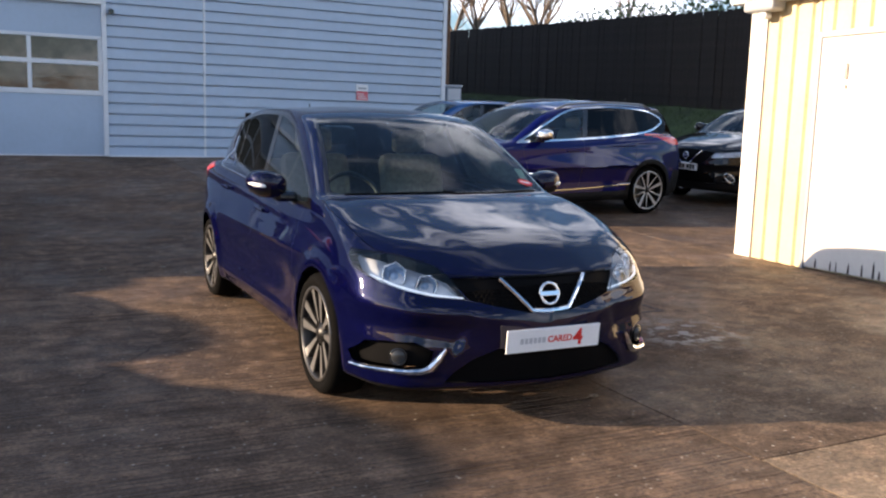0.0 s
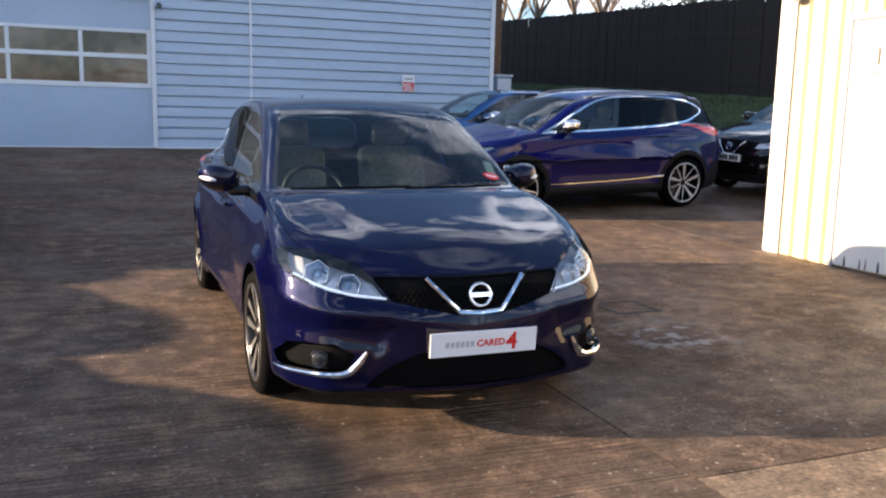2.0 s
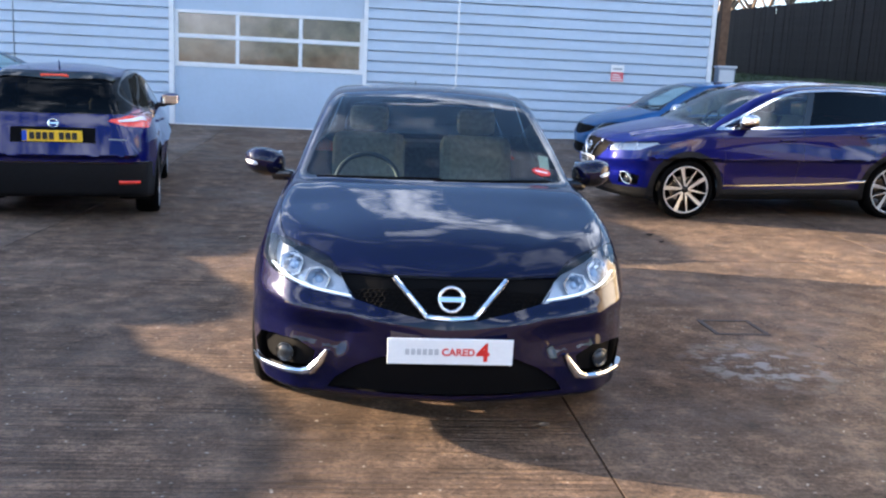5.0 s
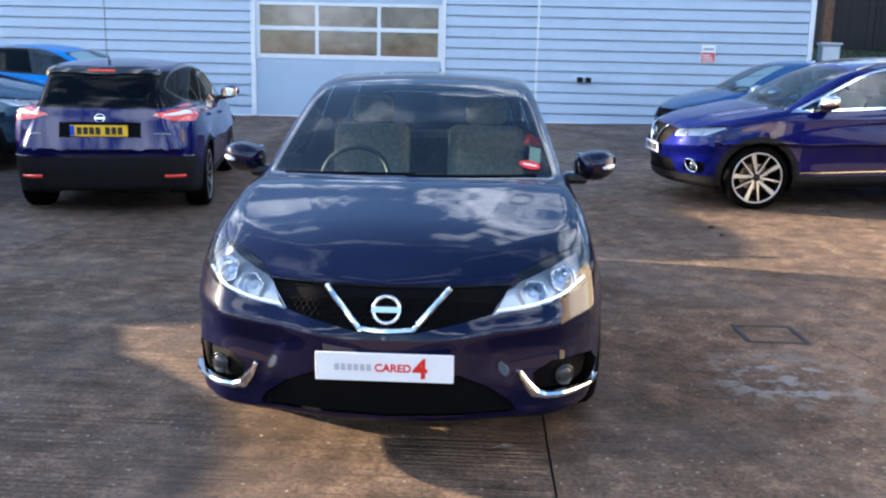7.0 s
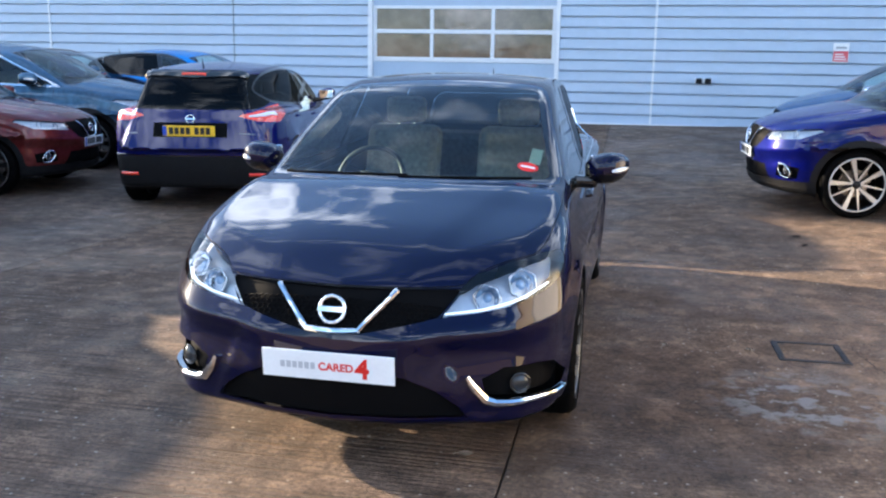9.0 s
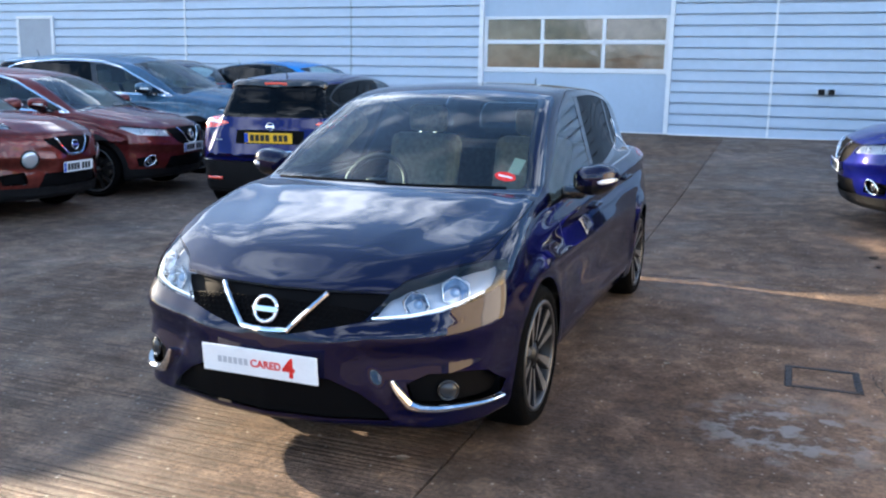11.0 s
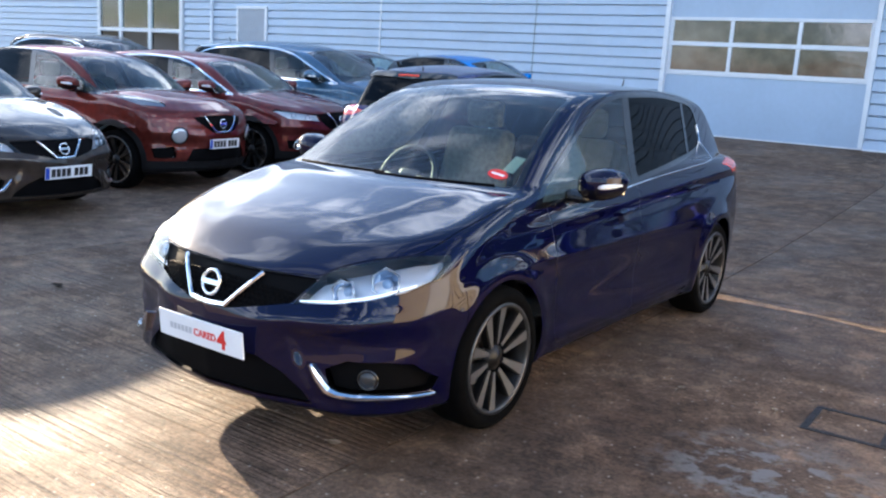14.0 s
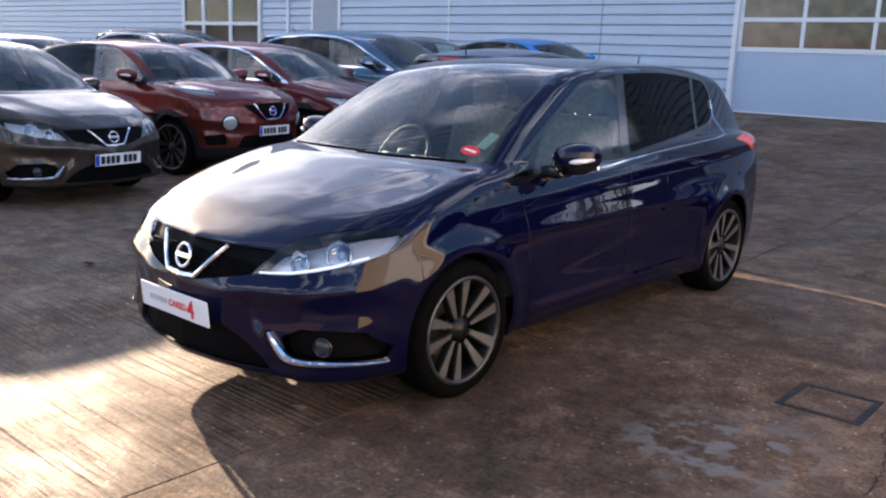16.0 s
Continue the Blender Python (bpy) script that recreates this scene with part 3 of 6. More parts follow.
def wheel_parts(parent, radius, rim, width, m, style="paired", bright="alloy", cache={}):
    """Tyre, barrel, spokes, hub and brake disc; the outer face looks to +x before m."""
    key = (radius, rim, width, style, bright)
    if key not in cache:
        tyre = lathe([(rim - 0.005, -width / 2 + 0.01), (rim + 0.02, -width / 2), (radius - 0.03, -width / 2 - 0.006), (radius - 0.006, -width / 2 + 0.02), (radius, -width / 4), (radius, width / 4),
                      (radius - 0.006, width / 2 - 0.02), (radius - 0.03, width / 2 + 0.006), (rim + 0.02, width / 2), (rim - 0.005, width / 2 - 0.01)], 48)
        barrel = lathe([(rim + 0.001, width / 2 - 0.008), (rim - 0.010, width / 2 - 0.004), (rim - 0.018, width / 2 - 0.014), (rim - 0.03, -width / 2 + 0.02), (rim, -width / 2 + 0.008)], 48)
        spoke = bmesh.new()
        for s_ in (-1, 1):
            # a tapered blade from hub to rim, leaning away from its twin
            y0, y1, w0, w1 = s_ * (0.022 if style == "paired" else 0.019), s_ * (0.062 if style == "paired" else 0.072), 0.009 if style == "paired" else 0.012, 0.027 if style == "paired" else (0.026 if s_ > 0 else 0.006)
            xo, xi = width / 2 - 0.006, width / 2 - 0.045
            foot = 0.060 if style == "paired" else 0.035
            pts = [(y0 - w0, foot), (y0 + w0, foot), (y1 + w1, rim - 0.012), (y1 - w1, rim - 0.012)]
            for slot, lo, hi, grow in ((0, xo - 0.006, xo, 0.0), (1, xi, xo - 0.006, 0.005)):
                vs = [[spoke.verts.new((c - (0.020 if q[1] < 0.1 else 0), q[0] + (grow if j in (1, 2) else -grow), q[1])) for j, q in enumerate(pts)] for c in (lo, hi)]
                fs = [spoke.faces.new(vs[1]), spoke.faces.new(vs[0][::-1])] + [spoke.faces.new((vs[0][j], vs[0][(j + 1) % 4], vs[1][(j + 1) % 4], vs[1][j])) for j in range(4)]
                for f_ in fs:
                    f_.material_index = slot
                if slot == 0:
                    for f_ in fs[2:]:
                        f_.material_index = 1
        bmesh.ops.recalc_face_normals(spoke, faces=spoke.faces)
        hub = lathe([(0.0, width / 2 - 0.016), (0.030, width / 2 - 0.017), (0.034, width / 2 - 0.024), (0.055, width / 2 - 0.030), (0.06, width / 2 - 0.06)], 24)
        disc = lathe([(0.05, -0.02), (0.145, -0.02), (0.145, -0.045), (0.05, -0.045)], 32)
        caliper = boxed((-0.07, 0.07, -0.07), (0.0, 0.16, 0.07), 0.015)
        lip = lathe([(rim + 0.004, width / 2 - 0.006), (rim + 0.002, width / 2 + 0.002), (rim - 0.012, width / 2 + 0.001), (rim - 0.014, width / 2 - 0.008)], 48)
        made = {}
        for nm, b, mt, sm in (("tyre", tyre, "rubber", 1), ("rim", barrel, "alloy_dark", 1), ("spoke", spoke, bright, 0), ("hub_cap", hub, "alloy_dark", 1), ("brake_disc", disc, "steel", 0), ("brake_caliper", caliper, "steel", 0), ("rim_edge", lip, bright if style == "thin" else "alloy_rim", 1)):
            me = bpy.data.meshes.new(nm)
            b.normal_update()
            b.to_mesh(me)
            b.free()
            me.materials.append(M[mt])
            if nm == "spoke":
                me.materials.append(M["alloy_dark"])
            if sm:
                me.shade_smooth()
            made[nm] = me
        cache[key] = made
    made = cache[key]
    tyre = new("wheel", made["tyre"])
    tyre.parent, tyre.matrix_basis = parent, m
    tyre["label"] = "alloy wheel with black tyre and paired spokes"
    for nm in made:
        if nm == "spoke":
            for i in range(5):
                part(nm, made[nm], None, tyre).matrix_basis = Matrix.Rotation(2 * math.pi * i / 5, 4, "X")
        elif nm != "tyre":
            part(nm, made[nm], None, tyre)
    return tyre


def well(parent, S, wy, s):
    """The dark inner lining of a wheel arch."""
    bm = bmesh.new()
    rows = []
    for k in range(19):
        a = math.pi * (-0.12 + 1.24 * k / 18)
        r = S["arch"] + 0.012
        rows.append([bm.verts.new((s * xx, wy + r * math.cos(a), S["wheel"] + r * math.sin(a))) for xx in (S["half"] - 0.09, S["half"] - 0.38)])
    for A, B in zip(rows, rows[1:]):
        bm.faces.new((A[0], A[1], B[1], B[0]))
    inner = [r[1] for r in rows]
    bm.faces.new(inner)
    return part("wheel_arch_liner", bm, M["plastic"], parent)

HATCH_SPEC = dict(
    model="hatch", half=0.884, high=1.53, ends=(-2.26, 2.14), base=2.70, wheel=0.318, arch=0.352, edge=0.085,
    deck=curve((-2.26, 0.698), (-2.12, 0.736), (-1.9, 0.825), (-1.5, 0.928), (-1.15, 1.006), (-0.7, 1.029), (0.0, 1.037), (1.3, 1.073), (1.9, 1.057), (2.15, 1.004)),
    crown=0.012, bulge=0.006, dome=0.018, ridge=(0.515, 0.10, 0.222), cheek=0.010, lamp_deep=0.066, crease=curve((-2.2, 0.27), (-1.9, 0.34), (-1.5, 0.48), (-1.1, 0.62)),
    wide=curve((-2.3, 0.858), (-1.35, 0.859), (0.0, 0.864), (1.35, 0.887), (2.2, 0.842)),
    tumble=curve((0.15, 0.065), (0.25, 0.028), (0.4, 0.006), (0.62, 0.001), (0.78, 0.027), (0.92, 0.063), (1.06, 0.094), (1.2, 0.154)),
    shoulder=(0.90, 0.05),
    nose=curve((0.15, -2.14), (0.22, -2.208), (0.3, -2.229), (0.44, -2.237), (0.54, -2.224), (0.64, -2.188), (0.72, -2.14), (0.82, -1.998)),
    sweep=curve((0.0, -0.012), (0.26, 0.018), (0.4, 0.058), (0.52, 0.092), (0.65, 0.143), (0.75, 0.255), (0.82, 0.378), (0.88, 0.55), (1.0, 1.1)),
    tail=curve((0.15, 2.033), (0.35, 2.114), (0.6, 2.145), (0.8, 2.132), (1.0, 2.083), (1.15, 2.009)),
    tail_sweep=curve((0.0, -0.012), (0.5, 0.021), (0.7, 0.081), (0.8, 0.198), (0.88, 0.475), (1.0, 0.98)),
    floor=curve((-2.3, 0.19), (-1.5, 0.19), (1.5, 0.20), (2.2, 0.27)),
    screen=curve((0.9, -1.434), (1.0, -1.217), (1.2, -0.885), (1.43, -0.415), (1.52, -0.194)),
    roof=curve((-0.45, 1.452), (-0.1, 1.493), (0.3, 1.511), (0.7, 1.512), (1.2, 1.496), (1.7, 1.436), (1.95, 1.389)), roof_crown=0.037,
    glass_wide=0.785, lean=0.365, taper=curve((-1.2, 0.06), (-0.4, 0.037), (0.4, 0.035), (1.2, 0.075), (1.7, 0.117), (2.1, 0.18)),
    back=curve((0.95, 2.096), (1.15, 2.025), (1.33, 1.868), (1.45, 1.731)),
    belt=curve((-1.0, 0.955), (-0.13, 0.985), (0.4, 1.032), (0.85, 1.073), (1.2, 1.108), (1.4, 1.145), (1.7, 1.23)),
    light_top=curve((-0.82, 1.03), (-0.4, 1.25), (-0.12, 1.375), (0.2, 1.432), (0.7, 1.442), (1.2, 1.412), (1.7, 1.325)),
    light_rear=curve((1.0, 1.37), (1.18, 1.445), (1.36, 1.46)),
    screen_edge=(0.715, 0.36), cowl=-1.20, header=-0.36, rear_glass=(1.10, 1.36, 0.60, 0.35),
    lamp=[(0.39, 0.622), (0.54, 0.635), (0.69, 0.660), (0.83, 0.691), (0.93, 0.732), (0.957, 0.785), (0.94, 0.812), (0.84, 0.811), (0.69, 0.793), (0.54, 0.758), (0.472, 0.721)], lamp_y=-2.1,
    grille=[(-0.5, 0.553), (0.0, 0.553), (0.10, 0.555), (0.388, 0.618), (0.466, 0.7165), (0.25, 0.7170), (0.0, 0.7172), (-0.5, 0.7172)],
    intake=[(-0.5, 0.236), (0.50, 0.238), (0.47, 0.284), (0.385, 0.347), (0.27, 0.40), (0.0, 0.41), (-0.5, 0.41)],
    fog=[(0.575, 0.306), (0.825, 0.292), (0.838, 0.34), (0.80, 0.41), (0.74, 0.424), (0.63, 0.43), (0.55, 0.388)],
    tail_lamp=[(0.60, 0.92), (0.86, 0.94), (0.95, 1.02), (0.80, 1.05), (0.60, 1.00)],
    doors=(-0.88, 0.10, 1.02), pillars=((0.13, 0.045, 0.30), (1.10, 0.022, 0.30)),
    hood_edge=curve((-2.1, 0.5), (-1.9, 0.66), (-1.65, 0.745), (-1.3, 0.765), (-1.0, 0.74)), hood_low=curve((0.0, 0.719), (0.25, 0.719), (0.45, 0.724), (0.51, 0.762), (0.6, 0.792), (0.8, 0.825)), clad=0,
)
SUV_SPEC = dict(HATCH_SPEC,
    sweep=curve((0.0, 0.0), (0.26, 0.022), (0.40, 0.065), (0.52, 0.108), (0.65, 0.178), (0.75, 0.27), (0.82, 0.375), (0.88, 0.55), (1.0, 1.1)), taper=curve((-1.2, 0.02), (-0.4, 0.0), (0.4, 0.01), (1.2, 0.07), (1.7, 0.15), (2.1, 0.25)), roof_crown=0.058, lean=0.40, cheek=0.006, lamp_deep=0.024, bulge=0.022, dome=0.0, crease=curve((-2.2, 0.40), (-1.1, 0.60)),
    model="suv", half=0.903, high=1.60, ends=(-2.22, 2.17), base=2.646, wheel=0.345, arch=0.385, edge=0.09, ridge=(0.60, 0.10, 0.28),
    deck=curve((-2.22, 0.84), (-2.1, 0.885), (-1.8, 0.965), (-1.4, 1.04), (-1.0, 1.10), (-0.6, 1.11), (0.0, 1.09), (1.3, 1.15), (1.9, 1.14), (2.2, 1.08)), crown=0.045,
    wide=curve((-2.3, 0.87), (-1.3, 0.895), (0.0, 0.885), (1.3, 0.895), (2.2, 0.85)),
    tumble=curve((0.15, 0.07), (0.3, 0.025), (0.5, 0.008), (0.72, 0.0), (0.88, 0.012), (1.02, 0.045), (1.16, 0.095), (1.3, 0.16)), shoulder=(0.98, 0.05),
    nose=curve((0.15, -2.06), (0.25, -2.14), (0.42, -2.20), (0.62, -2.215), (0.76, -2.20), (0.86, -2.14), (0.95, -1.98)),
    tail=curve((0.15, 2.02), (0.35, 2.13), (0.6, 2.165), (0.85, 2.14), (1.05, 2.09), (1.2, 2.03)),
    floor=curve((-2.3, 0.24), (-1.5, 0.22), (1.5, 0.22), (2.2, 0.30)),
    screen=curve((0.95, -1.42), (1.06, -1.18), (1.28, -0.78), (1.5, -0.34), (1.58, -0.16)),
    roof=curve((-0.45, 1.485), (-0.1, 1.54), (0.3, 1.575), (0.7, 1.588), (1.2, 1.575), (1.7, 1.535), (2.05, 1.485)),
    glass_wide=0.835, back=curve((1.0, 2.14), (1.2, 2.07), (1.40, 1.95), (1.55, 1.80)),
    belt=curve((-1.0, 1.06), (0.08, 1.095), (0.9, 1.135), (1.4, 1.18), (1.8, 1.28)),
    light_top=curve((-0.85, 1.09), (-0.4, 1.30), (-0.12, 1.42), (0.2, 1.48), (0.7, 1.50), (1.2, 1.48), (1.7, 1.41)),
    light_rear=curve((1.05, 1.44), (1.2, 1.64), (1.31, 1.80), (1.40, 1.68), (1.5, 1.42)),
    screen_edge=(0.755, 0.36), cowl=-1.22, header=-0.36, tail_sweep=curve((0.0, 0.0), (0.5, 0.03), (0.7, 0.09), (0.8, 0.18), (0.88, 0.42), (1.0, 1.0)), rear_glass=(1.12, 1.475, 0.68, 0.12),
    lamp=[(0.40, 0.755), (0.86, 0.79), (1.00, 0.87), (0.965, 0.90), (0.45, 0.845)],
    grille=[(-0.5, 0.62), (0.0, 0.62), (0.30, 0.66), (0.395, 0.755), (0.44, 0.842), (0.2, 0.862), (0.0, 0.866), (-0.5, 0.866)],
    intake=[(-0.5, 0.35), (0.50, 0.36), (0.42, 0.50), (0.0, 0.51), (-0.5, 0.51)],
    fog=[(0.60, 0.40), (0.78, 0.39), (0.80, 0.50), (0.62, 0.53)],
    tail_lamp=[(0.36, 1.062), (0.58, 1.0), (0.86, 0.985), (0.955, 1.045), (0.945, 1.14), (0.78, 1.13)],
    doors=(-0.88, 0.10, 1.05), pillars=((0.13, 0.045, 0.30), (1.95, 0.02, 0.30)),
    hood_edge=curve((-2.1, 0.5), (-1.9, 0.68), (-1.65, 0.765), (-1.3, 0.785), (-1.0, 0.76)), hood_low=curve((0.0, 0.868), (0.25, 0.862), (0.45, 0.846), (0.8, 0.90)), clad=0.36,
)
CROSS_SPEC = dict(SUV_SPEC,
    model="crossover", half=0.883, high=1.57, ends=(-2.11, 2.04), base=2.53, wheel=0.335, arch=0.385,
    deck=curve((-2.12, 0.86), (-2.0, 0.93), (-1.7, 1.02), (-1.3, 1.075), (-1.0, 1.10), (-0.6, 1.11), (0.0, 1.10), (1.3, 1.15), (1.8, 1.13), (2.1, 1.05)),
    wide=curve((-2.2, 0.85), (-1.25, 0.88), (0.0, 0.85), (1.25, 0.88), (2.1, 0.83)),
    nose=curve((0.15, -1.98), (0.25, -2.05), (0.42, -2.10), (0.62, -2.105), (0.78, -2.09), (0.90, -2.03), (0.98, -1.88)),
    tail=curve((0.15, 1.90), (0.35, 2.0), (0.6, 2.03), (0.85, 2.01), (1.05, 1.96), (1.2, 1.88)),
    screen=curve((0.95, -1.32), (1.06, -1.10), (1.28, -0.76), (1.48, -0.38), (1.56, -0.20)),
    roof=curve((-0.45, 1.47), (-0.1, 1.53), (0.3, 1.56), (0.7, 1.555), (1.2, 1.51), (1.6, 1.44), (1.9, 1.37)),
    glass_wide=0.80, back=curve((1.0, 2.0), (1.2, 1.91), (1.40, 1.74), (1.5, 1.62)),
    cowl=-1.14, header=-0.38,
    lamp=[(0.62, 0.955), (0.90, 0.965), (1.06, 1.04), (0.98, 1.07), (0.62, 1.01)], lamp_y=-1.9,
    grille=[(-0.5, 0.66), (0.0, 0.66), (0.18, 0.68), (0.36, 0.80), (0.40, 0.85), (0.2, 0.868), (0.0, 0.872), (-0.5, 0.872)],
    doors=(-0.82, 0.10, 0.98), pillars=((0.13, 0.045, 0.30), (1.35, 0.02, 0.30)),
)

# ---- car fittings ----
def cup(at, n, r, depth, steps=6):
    """A six-sided lamp bowl that opens along n."""
    bm = lathe([(r, 0.0), (r * 0.97, -depth * 0.25), (r * 0.8, -depth * 0.6), (r * 0.35, -depth)], steps)
    turn = Vector((1, 0, 0)).rotation_difference(Vector(n)).to_matrix().to_4x4()
    bmesh.ops.transform(bm, matrix=Matrix.Translation(at) @ turn, verts=bm.verts)
    return bm


def ball_lens(at, n, r, bulge=0.35):
    bm = bmesh.new()
    bmesh.ops.create_uvsphere(bm, u_segments=18, v_segments=10, radius=r)
    bmesh.ops.scale(bm, vec=(1, 1, bulge), verts=bm.verts)
    turn = Vector((0, 0, 1)).rotation_difference(Vector(n)).to_matrix().to_4x4()
    bmesh.ops.transform(bm, matrix=Matrix.Translation(at) @ turn, verts=bm.verts)
    return bm


def ring(at, n, big, small, sides=36, squash=1.0):
    """A round ring lying across n."""
    turn = Vector((0, 0, 1)).rotation_difference(Vector(n)).to_matrix().to_4x4()
    bm = bmesh.new()
    tube(bm, [Matrix.Translation(at) @ turn @ Vector((big * math.cos(2 * math.pi * k / sides), big * squash * math.sin(2 * math.pi * k / sides), 0)) for k in range(sides)], small, 8, True)
    return bm


def emblem(S, car, at, r, lift=0.004):
    """A round bright emblem: a ring crossed by a plain bar."""
    (p,), (n,) = (ahead_skin if at[1] < 0 else on_skin)(S, [at], lift)
    n = Vector((0, n[1], n[2] * 0.6)).normalized()
    e = part("emblem", ring(p, n, r, r * 0.16), M["chrome"], car, "bright ring emblem with a plain bar", smooth=True)
    up = n.cross(Vector((1, 0, 0)))
    m = Matrix.Translation(p) @ Matrix(((1, 0, 0, 0), (0, n[1], up[1], 0), (0, n[2], up[2], 0), (0, 0, 0, 1)))
    part("emblem_bar", boxed((-r * 1.12, -0.002, -r * 0.24), (r * 1.12, 0.008, r * 0.24), 0.003, m), M["chrome"], e)
    return e


def plate_at(S, car, y, z, mat, front=True, blank=False, tilt=0.0):
    """A number plate; its characters are plain bars."""
    s = 1 if front else -1
    m = Matrix.Translation((0, y, z)) @ pose(0, 0, 0, tilt if front else -tilt, 0, 0 if front else 180)
    pl = part("number_plate", boxed((-0.255, -0.004, -0.0555), (0.255, 0.004, 0.0555), 0.003, m), M[mat], car, "white show plate" if blank else ("white number plate with dark bars" if front else "yellow number plate with dark bars"))
    if not blank:
        part("plate_badge", boxed((-0.256, -0.0055, -0.050), (-0.215, -0.0041, 0.050), 0, m), M["plate_blue"], pl)
        for x0 in (-0.195, -0.140, -0.085, -0.030, 0.055, 0.110, 0.165):
            part("lettering_bar", boxed((x0, -0.0055, -0.036), (x0 + 0.043, -0.0041, 0.036), 0, m), M["print_black"], pl)
    return pl, m


def vee(S, car, pts, w=0.021, thick=0.013):
    path = [(-x, y, z) for x, y, z in pts] + [(x, y, z) for x, y, z in pts[::-1]]
    return part("grille_vee", ribbon(S, path, w, thick, 70, nose=True), M["chrome"], car, "bright V-shaped grille bar")


def comb(S, car, x0, x1, z0, z1, size, thick, inside, y=-2.2, inset=0.008):
    """The honeycomb of a grille: thin hexagon rings laid on its recess, too small to pick apart."""
    bm = bmesh.new()
    rows = int((z1 - z0) / (size * 0.87)) + 1
    cols = int((x1 - x0) / size) + 1
    for j in range(rows):
        for i in range(cols):
            cx, cz = x0 + (i + 0.5 * (j % 2)) * size, z0 + j * size * 0.87
            if inside(cx, cz) > -size * 0.35:
                continue
            pts = [(cx + size * 0.52 * math.cos(a * math.pi / 3 + math.pi / 6), y, cz + size * 0.52 * math.sin(a * math.pi / 3 + math.pi / 6)) for a in range(6)]
            P, _ = on_skin(S, pts, -inset)
            tube(bm, [Vector(p) for p in P], thick, 4, True)
    return tagged(part("grille_comb", bm, M["grille_black"], car), kind="stuff")


def wipers(S, car):
    for x0, x1 in ((-0.62, 0.02), (-0.02, 0.60)):
        pts = [(x0 + (x1 - x0) * k / 8, S["cowl"] + 0.26 * (x0 + (x1 - x0) * k / 8) ** 2 + 0.012 + 0.022 * k / 8, 1.02) for k in range(9)]
        part("wiper", ribbon(S, pts, 0.010, 0.006, 12), M["grille_black"], car, "black wiper")

# ---- the yard ----
def grid_sheet(x0, x1, y0, y1, nx, ny, lift, bm=None):
    bm = bm or bmesh.new()
    V = [[bm.verts.new((x0 + (x1 - x0) * i / nx, y0 + (y1 - y0) * j / ny, level(x0 + (x1 - x0) * i / nx, y0 + (y1 - y0) * j / ny) + lift)) for j in range(ny + 1)] for i in range(nx + 1)]
    for i in range(nx):
        for j in range(ny):
            bm.faces.new((V[i][j], V[i + 1][j], V[i + 1][j + 1], V[i][j + 1]))
    return bm


